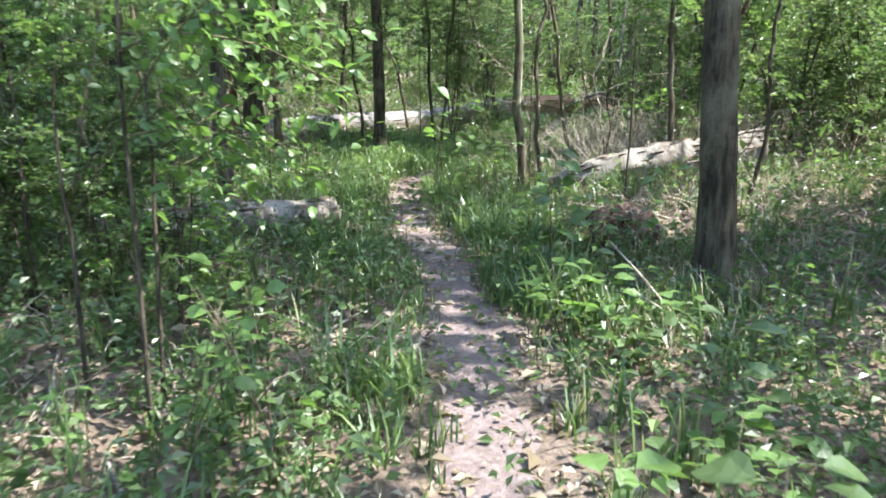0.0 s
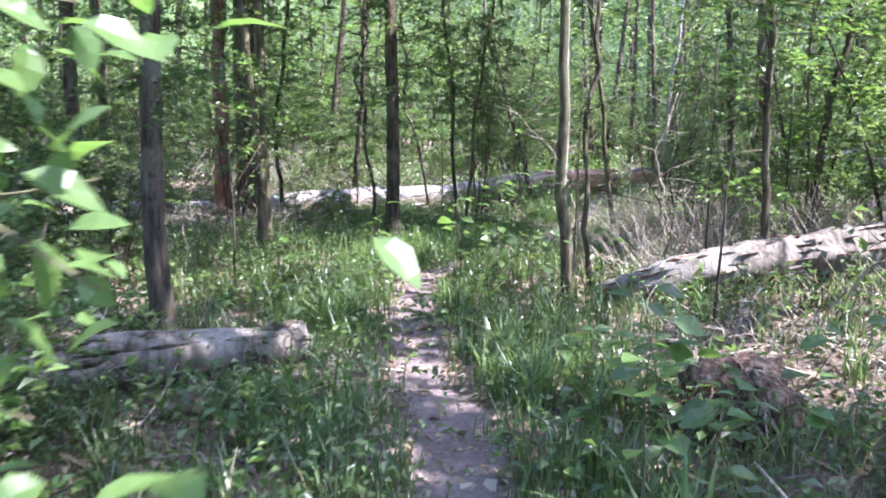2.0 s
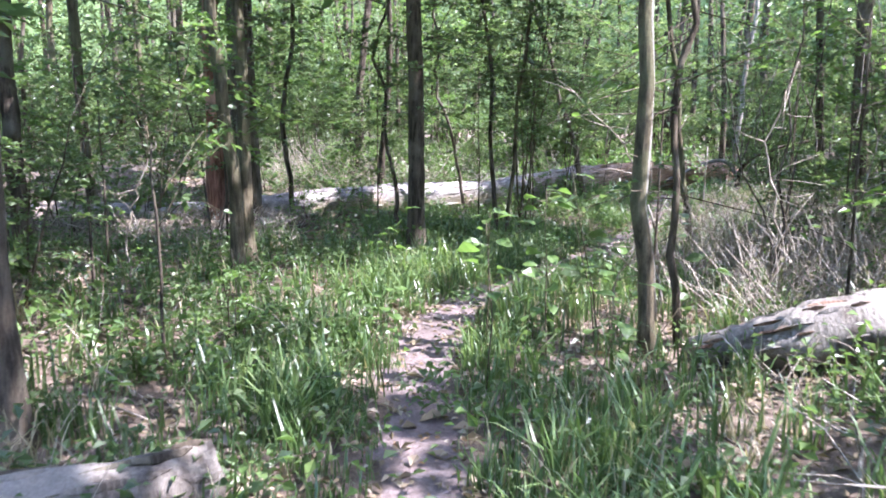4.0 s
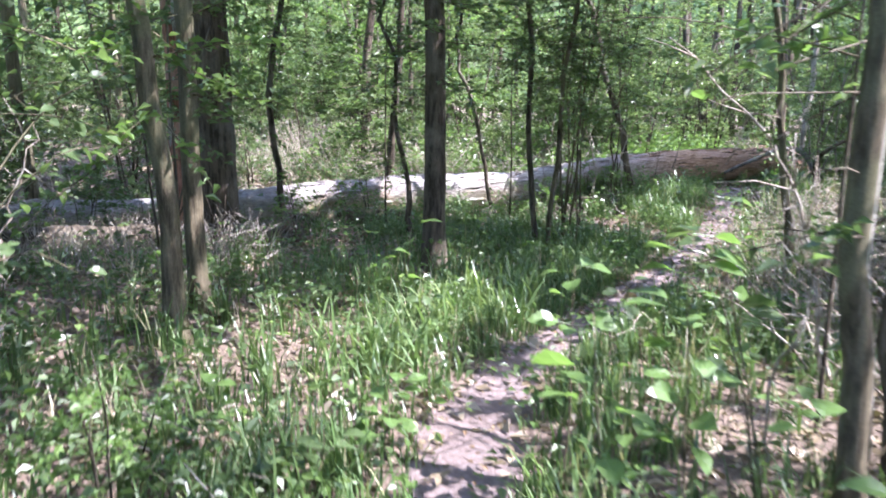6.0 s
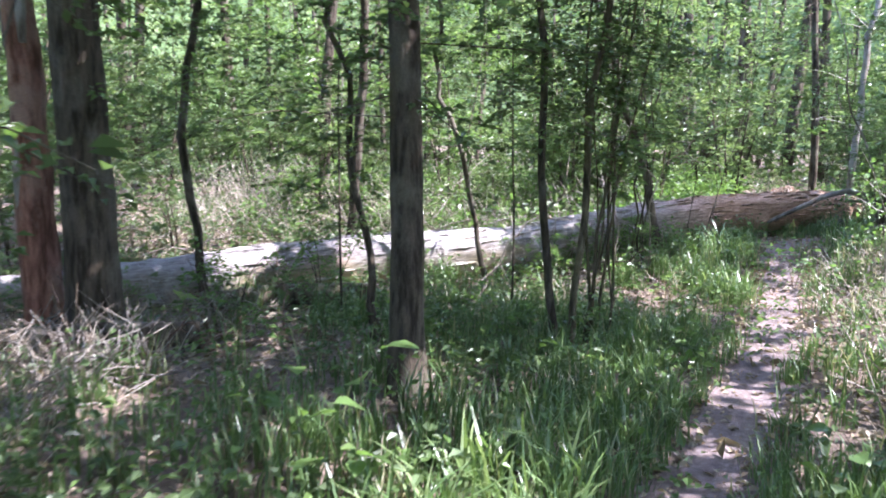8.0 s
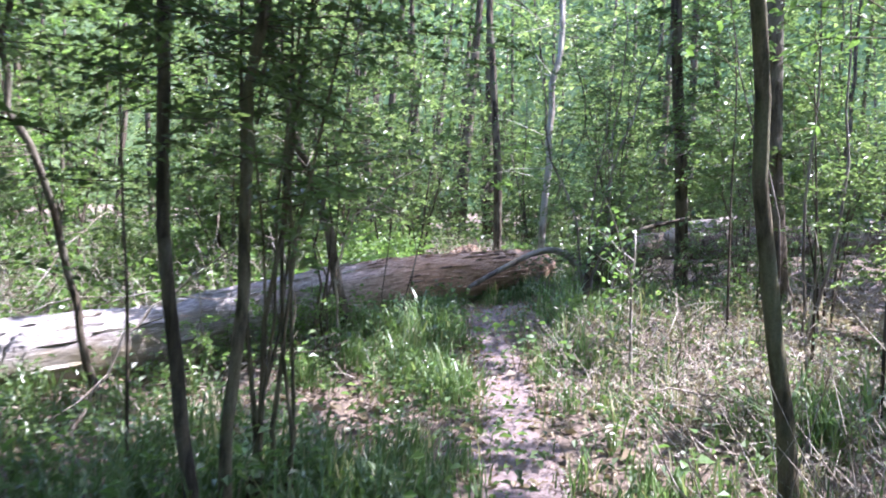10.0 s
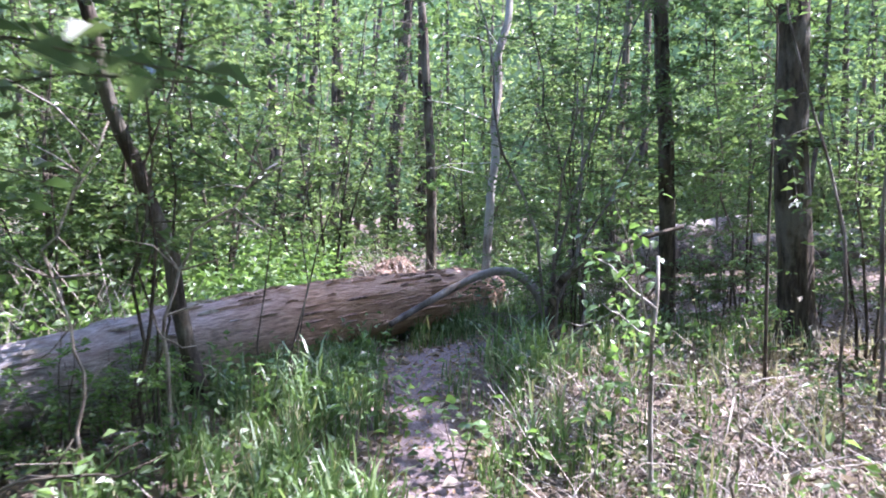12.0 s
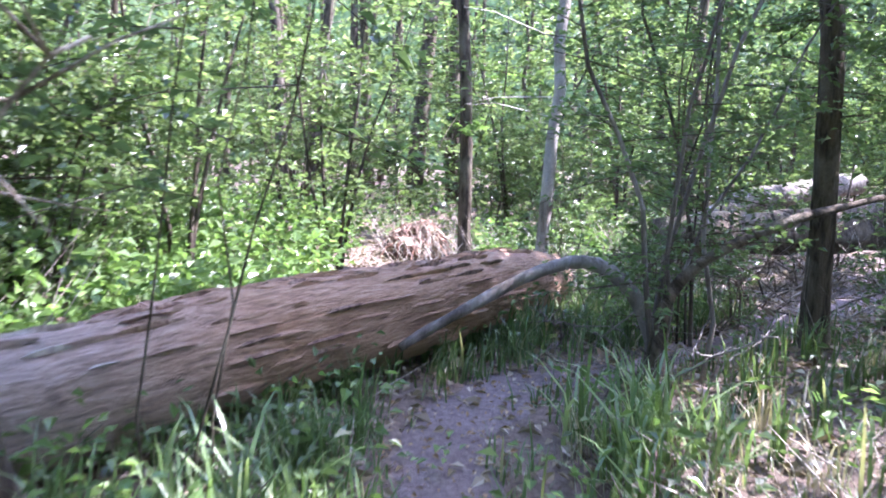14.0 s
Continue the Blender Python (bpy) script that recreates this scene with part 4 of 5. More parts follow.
def build_far_woods():
    r = np.random.default_rng(61)
    n = 3000
    a, d = r.uniform(-0.2, 3.34, n), r.uniform(23, 52, n)
    cx, cy, cz = 2 + d * np.cos(a), 8 + d * np.sin(a), r.uniform(0.3, 13, n)
    reps = 46
    P = np.repeat(np.column_stack([cx, cy, cz]), reps, 0) + r.normal(0, 1, (n * reps, 3)) * [1.1, 1.1, 0.55]
    P[:, 2] = np.abs(P[:, 2])
    A = r.normal(0, 1, (len(P), 3)) * [1, 1, 0.5]
    v, f = leaf_blades(P, A, r.uniform(0.14, 0.34, len(P)), r, 0.6)
    tagged(new("far_foliage", np_mesh("far_foliage", v, f, LEAF_FAR)), "far sunlit leaves of the woods", "foliage", kind="stuff")
    stems = []
    for _ in range(150):
        t, d = r.uniform(-0.2, 3.34), r.uniform(24, 50)
        x, y = 2 + d * math.cos(t), 8 + d * math.sin(t)
        top = r.uniform(8, 13)
        l = r.normal(0, 0.05, 2)
        h = np.linspace(-0.3, top, 6)
        stems.append(tube(np.column_stack([x + l[0] * h, y + l[1] * h, hz(x, y) + h]), np.linspace(r.uniform(0.06, 0.2), 0.04, 6), 6))
    v, f = join(stems)
    tagged(new("far_trunks", np_mesh("far_trunks", v, f, BARK, True)), "far slim tree trunks in the woods", "trees", kind="stuff")


build_far_woods()


def build_twigs():
    """Fine pale dead twigs standing and lying in brushy places, past counting."""
    r = np.random.default_rng(66)
    zones = [(-5, 1, 18.8, 24, 2400, 0.9), (1.6, 5.5, 9.8, 14.5, 2400, 0.9), (4.3, 9, 20, 26, 1500, 0.8), (2.4, 4.6, 14.5, 18.5, 1300, 0.35), (-5.5, -2.6, 12, 16, 1600, 0.5), (-4, -0.6, 2.5, 10, 500, 0.4), (1.2, 4, 4, 9, 500, 0.4), (-12, -5, 6, 24, 700, 1.2), (6, 14, 5, 20, 700, 1.2), (-0.5, 3.4, 17, 20, 250, 0.3)]
    pieces = []
    for x0, x1, y0, y1, cnt, tall in zones:
        x, y = r.uniform(x0, x1, cnt), r.uniform(y0, y1, cnt)
        k = off_trail(x, y) > 0.5
        x, y = x[k], y[k]
        z = height(x, y)
        a, up = r.uniform(0, 6.283, len(x)), r.uniform(0.05, 1.0, len(x)) * tall
        L = r.uniform(0.2, 0.8, len(x)) * (0.5 + 0.5 * tall)
        for i in range(len(x)):
            p0 = np.array([x[i], y[i], z[i] - 0.02])
            d = np.array([math.cos(a[i]) * L[i], math.sin(a[i]) * L[i], up[i]])
            w = r.uniform(0.0018, 0.006)
            pieces.append(rod([p0, p0 + d * 0.5 + r.normal(0, 0.05, 3), p0 + d], [w, w * 0.8, w * 0.4]))
    v, f = join(pieces)
    tagged(new("dead_twigs", np_mesh("dead_twigs", v, f, STICK, True)), "fine pale dead twigs in the brush", "twigs", kind="stuff")


build_twigs()


# ---- plants beside the trail ----
def seedling(x, y, tall, leaves, size, mat, label, seed, lean=(0.0, 0.0), stems=1):
    """A broad-leaved young plant: thin stems with single leaves."""
    r = np.random.default_rng(seed)
    root = tagged(new("seedling"), label, "plant", "broad-leaved seedlings")
    root.location = (x, y, hz(x, y))
    st, holders = [], []
    for k in range(stems):
        t = np.linspace(0, 1, 6)
        a = r.uniform(0, 6.283)
        sp = 0.0 if stems == 1 else 0.35 * tall
        h = tall * (1 if k == 0 else r.uniform(0.6, 0.95))
        p = np.column_stack([lean[0] * t * tall + sp * math.cos(a) * t ** 1.3, lean[1] * t * tall + sp * math.sin(a) * t ** 1.3, -0.03 + h * t]) + np.cumsum(r.normal(0, 0.012 * tall, (6, 3)), 0)
        st.append(p)
        holders.append(part("stem", np_mesh("stem", *tube(p, np.linspace(0.003 + 0.003 * tall, 0.0015, 6), 5), BARK_MOSS, True), root))
    for k in range(leaves):
        p = st[k % stems]
        f = 1.0 if k < stems else r.uniform(0.4, 1.0)
        q = np.array([np.interp(f, np.linspace(0, 1, 6), p[:, i]) for i in range(3)])
        a = k * 2.4 + r.uniform(-0.4, 0.4)
        d = np.array([[math.cos(a), math.sin(a), r.uniform(-0.25, 0.35)]])
        stalk = q + d[0] * size * 0.5
        v, f2 = broad_blades(np.array([stalk]), d, size * r.uniform(0.7, 1.2), r, r.uniform(0.62, 0.85), 0.75)
        w, g = tube(np.array([q, stalk + d[0] * size * 0.05]), [0.0015, 0.0012], 4)
        g = np.concatenate([g[:, [0, 1, 2]], g[:, [0, 2, 3]]])
        v, f2 = join([(v, f2), (w, g)])
        part("leaf", np_mesh("leaf", v, f2, mat), holders[k % stems])
    return root


def bough(p0, p1, leaves, size, mat, label, seed, sag=0.08, radius=0.006, spread=0.12, bark=None, open_below=True):
    """A leafy branch that reaches into the open from p0 to p1, on a stem that stands on the ground under p0."""
    r = np.random.default_rng(seed)
    p0, p1 = np.array(p0, float), np.array(p1, float)
    root = tagged(new("sapling"), label, "sapling")
    g = np.array([p0[0], p0[1], hz(p0[0], p0[1])])
    root.location = g
    t = np.linspace(0, 1, 8)
    stem = g + (p0 + [0, 0, 0.35] - g) * t[:, None] + np.cumsum(r.normal(0, 0.012, (8, 3)), 0) * t[:, None] + [0, 0, -0.05]
    part("stem", np_mesh("stem", *tube(stem - g, np.linspace(radius * 2, radius, 8), 6), bark or BARK_DARK, True), root)
    ends = [p1, p0 + (p1 - p0) * 0.85 + [0.05, 0.25, 0.28], p0 + (p1 - p0) * 0.7 + [-0.05, -0.12, 0.5], p0 + (p1 - p0) * 0.55 + [0.0, 0.2, -0.25]]
    lines, holders = [], []
    for e in ends:
        s0 = p0 + [0, 0, r.uniform(-0.2, 0.2)]
        b = s0 + (e - s0) * t[:, None] + np.array([0, 0, 1.0]) * (sag * np.sin(t * 3.14))[:, None] + np.cumsum(r.normal(0, 0.01, (8, 3)), 0)
        lines.append(b)
        holders.append(part("branch", np_mesh("branch", *tube(b - g, np.linspace(radius * 0.8, 0.002, 8), 5), bark or BARK_MOSS, True), root))
    for k in range(leaves):
        b = lines[k % len(lines)]
        f = r.uniform(0.15, 1.0) if k >= len(lines) else 1.0
        q = np.array([np.interp(f, t, b[:, i]) for i in range(3)])
        d = unit(e - p0) * 0.5 + r.normal(0, 0.6, 3) * [1, 1, 0.5]
        q2 = q + r.normal(0, spread * 0.25, 3)
        lit = shadow_place(q2[None])
        if open_below and q2[2] > 1.3 and in_gap(lit[:, 0], lit[:, 1], 0.0)[0]:
            continue
        v, f2 = broad_blades(np.array([q2 - g]), d[None], size * r.uniform(0.6, 1.2), r, r.uniform(0.5, 0.7), 0.7)
        part("leaf", np_mesh("leaf", v, f2, mat), holders[k % len(lines)])
    return root


bough((-1.2, 3.05, 1.42), (-0.3, 3.0, 1.36), 380, 0.07, LEAF_BRIGHT, "leafy young tree reaching over the trail edge", 71, spread=0.4, open_below=False)
bough((-1.25, 3.35, 1.2), (-0.5, 3.2, 1.12), 150, 0.07, LEAF_BRIGHT, "bright-leaved young tree beside the trail", 117, spread=0.4, open_below=False)
bough((-1.55, 3.3, 1.0), (-0.95, 3.2, 1.7), 70, 0.06, LEAF_MID, "young broad-leaved tree in undergrowth", 72)
bough((-2.4, 4.6, 1.2), (-1.7, 4.4, 1.4), 60, 0.07, LEAF_MID, "young broad-leaved tree in shade", 73)
bough((1.05, 10.4, 1.75), (-0.02, 10.35, 1.72), 110, 0.095, LEAF_BRIGHT, "young tree with broad backlit leaves beside a mossy trunk", 74, 0.05)
bough((-3.2, 10.7, 1.3), (-2.2, 10.5, 1.25), 44, 0.08, LEAF_MID, "young tree with drooping pale-backed leaves", 75)
bough((2.78, 16.75, 0.72), (2.32, 16.5, 0.86), 170, 0.05, LEAF_BRIGHT, "pale thin sapling with small light green leaves", 76, 0.03, 0.007, 0.3, BARK_PALE)
bough((4.4, 16.8, 1.9), (3.6, 16.2, 2.0), 70, 0.07, LEAF_BRIGHT, "young tree with bright sunlit leaves", 77)
bough((3.4, 11.2, 1.6), (2.5, 10.8, 1.9), 60, 0.07, LEAF_BRIGHT, "young tree with bright green leaves in brush", 78)

bough((4.3, 17.7, 2.3), (3.4, 17.2, 2.4), 90, 0.075, LEAF_BRIGHT, "young tree with bright yellow-green leaves overhead", 79)
bough((3.5, 15.3, 2.2), (2.75, 15.7, 2.35), 80, 0.07, LEAF_BRIGHT, "thin young tree with sunlit leaves overhead", 80)
bough((-2.9, 12.6, 2.1), (-2.1, 12.9, 2.2), 60, 0.06, LEAF_DARK, "thin young tree with dark leaves", 88)
bough((2.2, 9.9, 2.0), (1.5, 9.9, 2.3), 70, 0.07, LEAF_BRIGHT, "thin young tree with sunlit leaves in brush", 89)

bough((-2.95, 10.0, 1.55), (-2.3, 10.2, 1.6), 70, 0.075, LEAF_MID, "young tree with drooping leaves before a pair of trunks", 111)
bough((-1.9, 8.8, 1.0), (-1.5, 8.9, 1.3), 50, 0.06, LEAF_MID, "low young tree in dappled shade", 112)
bough((1.75, 8.0, 1.2), (1.4, 7.9, 1.6), 46, 0.07, LEAF_MID, "slim young tree behind a rotten stump", 113)
bough((3.3, 12.9, 1.9), (2.6, 12.6, 2.1), 80, 0.07, LEAF_BRIGHT, "young tree with bright leaves in brush", 114)
bough((-0.5, 16.2, 1.9), (0.3, 16.4, 2.2), 90, 0.05, LEAF_DARK, "slim young tree with fine dark leaves", 115)
bough((-1.9, 15.9, 2.0), (-1.2, 16.1, 2.4), 90, 0.05, LEAF_DARK, "slim dark-leaved young tree before the fallen trunk", 116)

SEEDLINGS = [  # x, y, height, leaves, leaf length, stems
    (-0.64, 2.85, 0.95, 26, 0.085, 3), (-0.95, 2.6, 0.8, 18, 0.085, 2), (1.05, 3.1, 0.5, 14, 0.12, 3), (0.55, 2.2, 0.34, 9, 0.12, 3), (1.0, 12.6, 0.55, 12, 0.1, 3), (0.75, 12.1, 0.5, 12, 0.09, 3),
    (0.62, 4.2, 0.46, 18, 0.11, 3), (0.82, 4.0, 0.42, 16, 0.11, 3), (1.0, 3.85, 0.4, 14, 0.11, 3), (1.15, 4.25, 0.42, 12, 0.1, 3), (0.8, 4.6, 0.42, 10, 0.09, 2), (0.62, 2.55, 0.32, 9, 0.095, 2), (0.95, 2.5, 0.4, 9, 0.1, 2), (1.15, 2.75, 0.36, 8, 0.11, 2), (0.85, 6.4, 0.6, 26, 0.12, 5), (1.1, 6.15, 0.5, 20, 0.12, 4), (0.62, 6.6, 0.45, 14, 0.11, 3), (1.3, 5.9, 0.42, 14, 0.11, 3),
    (-0.75, 4.4, 0.4, 10, 0.07, 2), (-1.1, 3.4, 0.36, 9, 0.075, 2), (-1.6, 4.0, 0.42, 10, 0.08, 2), (-0.6, 3.0, 0.3, 8, 0.07, 2), (-1.5, 2.8, 0.32, 10, 0.08, 2), (-0.55, 5.2, 0.35, 9, 0.07, 2), (1.7, 4.1, 0.5, 9, 0.08, 2),
    (0.25, 9.25, 1.1, 16, 0.12, 1), (0.62, 9.6, 1.15, 18, 0.12, 2), (-0.07, 8.8, 0.98, 7, 0.125, 1), (-0.1, 9.65, 0.95, 10, 0.11, 1), (0.62, 1.5, 0.8, 7, 0.13, 1), (0.38, 1.75, 0.68, 8, 0.12, 1), (0.5, 8.7, 0.7, 12, 0.11, 2), (0.95, 9.75, 1.0, 14, 0.11, 2), (0.75, 10.2, 0.6, 10, 0.1, 2), (0.2, 9.9, 0.45, 8, 0.1, 2), (-1.05, 9.4, 0.3, 10, 0.11, 3), (-0.85, 9.9, 0.32, 12, 0.1, 3), (-1.5, 9.7, 0.3, 9, 0.1, 2),
    (0.4, 11.0, 0.62, 10, 0.1, 2), (0.72, 11.5, 0.5, 9, 0.1, 2), (-1.12, 12.35, 0.62, 8, 0.16, 2), (-0.55, 12.9, 0.3, 8, 0.09, 2), (2.35, 17.75, 0.42, 14, 0.075, 3), (2.55, 17.5, 0.36, 12, 0.07, 3), (1.75, 17.95, 0.3, 9, 0.07, 2),
    (2.1, 15.0, 0.4, 9, 0.08, 2), (1.55, 18.6, 0.4, 12, 0.06, 3), (-1.0, 11.6, 0.4, 9, 0.09, 2), (-1.6, 12.3, 0.45, 10, 0.08, 2), (0.6, 4.95, 1.0, 16, 0.11, 1), (0.85, 5.15, 0.95, 18, 0.11, 2), (1.1, 5.3, 0.8, 16, 0.11, 2)]
for k, (x, y, tall, nl, size, stems) in enumerate(SEEDLINGS):
    seedling(x, y, tall, nl, size, (LEAF_BRIGHT, LEAF_MID)[k % 3 == 2], ("bright green broad-leaved seedling" if k % 3 != 2 else "dark green broad-leaved seedling") + (" at the trail edge" if k % 2 else " among grass"), 500 + k, stems=stems)


# ---- clumps of young stems ----
def stem_clump(x, y, tops, label, seed, radius=0.016, leaves=30, bark=None, low=0.35):
    r = np.random.default_rng(seed)
    root = tagged(new("sapling_clump"), label, "sapling")
    g = np.array([x, y, hz(x, y)])
    root.location = g
    lines = []
    for dx, dy, h in tops:
        t = np.linspace(0, 1, 10)
        p = np.column_stack([dx * t ** 1.2, dy * t ** 1.2, -0.08 + h * t]) + [r.uniform(-0.1, 0.1), r.uniform(-0.1, 0.1), 0] + np.cumsum(r.normal(0, 0.045, (10, 3)), 0) * [1, 1, 0]
        lines.append(p)
        part("stem", np_mesh("stem", *tube(p, radius * r.uniform(0.7, 1.3) * np.linspace(1, 0.35, 10), 6, 0.05, seed), bark or BARK_DARK, True), root)
    tw, P, A = leafy(lines, r, leaves, 0.7, 26, 0.06, low, 0.2, 0.2, 0.004)
    v, f = join(tw)
    tagged(part("twig", np_mesh("twig", v, f, BARK_DARK, True), root), kind="stuff")
    q = shadow_place(P + g)
    k = ~in_gap(q[:, 0], q[:, 1], 0.05)
    P, A = P[k], A[k]
    v, f = leaf_blades(P, A, (0.065 if low > 0.3 else 0.05) * r.uniform(0.6, 1.2, len(P)), r)
    part("foliage", np_mesh("foliage", v, f, LEAF_MID), root)
    return root


stem_clump(0.13, 15.5, [(0.3, 0.1, 4.2), (0.55, 0.0, 4.4), (0.15, 0.3, 4.0), (0.42, -0.2, 3.6), (-0.1, 0.2, 4.2), (0.75, 0.2, 3.6), (0.3, -0.1, 3.8), (0.6, 0.3, 3.9)], "clump of thin mossy stems beside a young tree", 81, 0.012, 70, BARK_MOSS)
stem_clump(1.65, 19.0, [(0.3, 0.1, 3.4), (0.15, 0.2, 3.2), (0.45, -0.1, 3.0)], "clump of wiry stems before the fallen trunk", 82, 0.007, 20)
stem_clump(4.69, 17.3, [(0.1, 0.1, 4.0), (-0.45, 0.0, 3.6), (0.5, 0.2, 3.8)], "thin crooked stems in brush", 83, 0.013, 34, LOG_BARK)
stem_clump(5.3, 16.4, [(0.1, 0.3, 4.2), (-0.4, 0.0, 3.8), (0.4, 0.0, 4.0), (-0.1, -0.3, 3.2)], "thin crooked grey stems with sparse leaves", 84, 0.015, 34, LOG_BARK)
stem_clump(4.1, 19.85, [(0.9, 0.1, 3.2), (-0.8, 0.0, 3.0), (0.2, 0.5, 3.6), (1.6, 0.1, 2.8), (-0.3, -0.3, 2.2)], "spreading dead-looking stems with fine leaves by the fallen trunk", 85, 0.014, 110, LOG_BARK, 0.15)
stem_clump(0.9, 18.35, [(0.12, 0.1, 3.2), (-0.3, 0.1, 3.0), (0.4, 0.0, 3.4), (-0.1, -0.2, 2.8)], "thin leafy stems growing before the fallen trunk", 87, 0.011, 60)
stem_clump(4.75, 20.6, [(0.3, 0.1, 3.4), (-0.5, 0.0, 3.2), (0.7, 0.3, 3.6), (-0.2, 0.2, 3.0), (0.1, -0.3, 2.6)], "crowded thin leafy stems behind dead branches", 88, 0.012, 130, None, 0.12)
stem_clump(6.2, 20.0, [(0.4, 0.1, 3.4), (-0.6, 0.0, 3.0), (0.2, 0.4, 3.6), (-0.2, -0.3, 2.8)], "thin leafy stems in the shade of a dark tree", 89, 0.012, 130, None, 0.12)
stem_clump(-3.0, 12.6, [(0.3, 0.2, 3.0), (-0.4, 0.1, 3.3), (0.1, -0.2, 2.8)], "thin stems growing through a brush pile", 90, 0.01, 50)
stem_clump(2.2, 11.6, [(-0.5, 0.2, 2.6), (0.3, 0.3, 3.0), (0.0, 0.1, 3.4)], "pale thin stems in dry brush", 86, 0.012, 16)


# ---- dead wood ----
def dead_brush(x, y, size, count, mat, label, seed, high=0.8):
    """A tangle of bare dead branches, each one a part."""
    r = np.random.default_rng(seed)
    root = tagged(new("brush_pile"), label, "dead branches")
    g = np.array([x, y, hz(x, y)])
    root.location = g
    for k in range(count):
        a, n = r.uniform(0, 6.283), 7
        t = np.linspace(0, 1, n)
        L = size * r.uniform(0.5, 1.1)
        s = np.array([r.normal(0, size * 0.3), r.normal(0, size * 0.3), 0])
        up = r.uniform(0.1, 1.0) * high
        p = s + np.column_stack([math.cos(a) * L * t, math.sin(a) * L * t, up * t * size * (1.2 - 0.5 * t)]) + np.cumsum(r.normal(0, 0.04 * size, (n, 3)), 0)
        p[:, 2] = np.maximum(p[:, 2], -0.02)
        p[0, 2] = -0.02
        rad = r.uniform(0.004, 0.012)
        pieces = [tube(p, rad * np.linspace(1, 0.3, n), 5)]
        for q in range(4):
            i = r.integers(1, n - 1)
            d = unit(r.normal(0, 1, 3) + [0, 0, 0.5]) * L * r.uniform(0.15, 0.4)
            pieces.append(tube(np.array([p[i], p[i] + d * 0.5 + r.normal(0, 0.02, 3), p[i] + d]), [rad * 0.5, rad * 0.35, rad * 0.2], 4))
        part("branch", np_mesh("branch", *join(pieces), mat, True), root)
    return root


for k, (x, y, size, count, mat, high) in enumerate([(3.9, 12.6, 1.3, 16, STICK, 0.9), (3.0, 11.4, 0.9, 12, STICK, 0.8), (1.7, 7.3, 0.8, 9, STICK, 0.5), (6.6, 21.2, 1.4, 16, STICK, 0.7), (4.9, 21.0, 1.0, 12, BARK_DARK, 0.6), (5.8, 23.6, 1.3, 14, STICK, 0.6),
                                                   (-4.2, 13.2, 1.2, 14, BARK_DARK, 0.5), (-3.4, 13.4, 0.9, 10, STICK, 0.5), (3.6, 16.9, 0.9, 12, STICK, 0.3), (3.2, 15.6, 0.7, 10, STICK, 0.4), (0.3, 18.2, 0.8, 8, BARK_DARK, 0.4), (-2.0, 19.6, 1.5, 16, STICK, 0.8), (1.7, 12.3, 0.9, 10, STICK, 0.9),
                                                   (-5.0, 18.3, 1.5, 14, STICK, 0.9), (-2.7, 15.7, 0.8, 12, STICK, 0.5), (-3.9, 15.0, 0.8, 12, BARK_DARK, 0.5), (-1.5, 17.2, 0.7, 10, STICK, 0.4), (5.0, 13.2, 1.3, 12, STICK, 0.9), (1.6, 11.1, 0.7, 9, STICK, 1.1), (4.1, 19.8, 0.7, 14, LOG_BARK, 0.7), (4.0, 20.9, 0.8, 12, LOG_BARK, 0.5), (4.6, 21.7, 0.9, 12, STICK, 0.6),
                                                   (6.2, 21.6, 1.5, 26, BARK_DARK, 0.7), (7.6, 22.6, 1.6, 26, BARK_DARK, 0.8), (9.0, 21.6, 1.5, 20, LOG_BARK, 0.7), (5.3, 22.3, 1.1, 18, LOG_BARK, 0.7), (-3.0, 13.7, 1.0, 22, LOG_BARK, 0.5), (-4.0, 14.2, 1.1, 22, BARK_DARK, 0.6), (-2.6, 14.9, 0.8, 16, LOG_FLAKE, 0.5), (-5.2, 12.6, 1.3, 18, LOG_BARK, 0.5)]):
    dead_brush(x, y, size, count, mat, ("pale" if mat is STICK else "dark") + " tangle of dead branches on the forest floor", 600 + k, high)


def root_plate(x, y, size, label, seed):
    """A torn-up root plate: a crumbling lump of red-brown rot under a mop of drooping root fibres."""
    r = np.random.default_rng(seed)
    root = tagged(new("rotten_stump"), label, "stump")
    root.location = (x, y, hz(x, y))
    bm = bmesh.new()
    bmesh.ops.create_icosphere(bm, subdivisions=4, radius=1.0)
    for v in bm.verts:
        k = 1 + 0.35 * noise.fractal(v.co * 1.7 + Vector((seed, 0, 0)), 0.8, 2.0, 4) + 0.14 * noise.noise(v.co * 9)
        v.co = Vector((v.co.x * 0.25 * k, v.co.y * 0.2 * k, max(-0.05, 0.13 + v.co.z * 0.22 * k))) * size
    me = bpy.data.meshes.new("lump")
    bm.to_mesh(me)
    bm.free()
    me.materials.append(LOG_FLAKE)
    part("lump", me, root)
    for k in range(150):
        a, el = r.uniform(0, 6.283), r.uniform(0.0, 1.5)
        d = np.array([math.cos(a) * math.cos(el), math.sin(a) * math.cos(el), math.sin(el)])
        L = r.uniform(0.12, 0.34)
        t = np.linspace(0, 1, 7)
        p = d * [0.2, 0.17, 0.2] + d * [1, 1, 0.4] * (t * L)[:, None] + np.cumsum(r.normal(0, 0.012, (7, 3)), 0) + [0, 0, 0.13]
        p[:, 2] = np.maximum(p[:, 2] - (0.15 + 0.3 * r.random()) * t ** 1.7, -0.02)
        w = r.uniform(0.003, 0.009) if k > 24 else r.uniform(0.01, 0.02)
        part("root", np_mesh("root", *tube(p * size, w * size * np.linspace(1, 0.25, 7), 5), (LOG_FLAKE, STICK, BARK_DARK, LOG_FLAKE, BARK_RED, STICK)[k % 6], True), root)


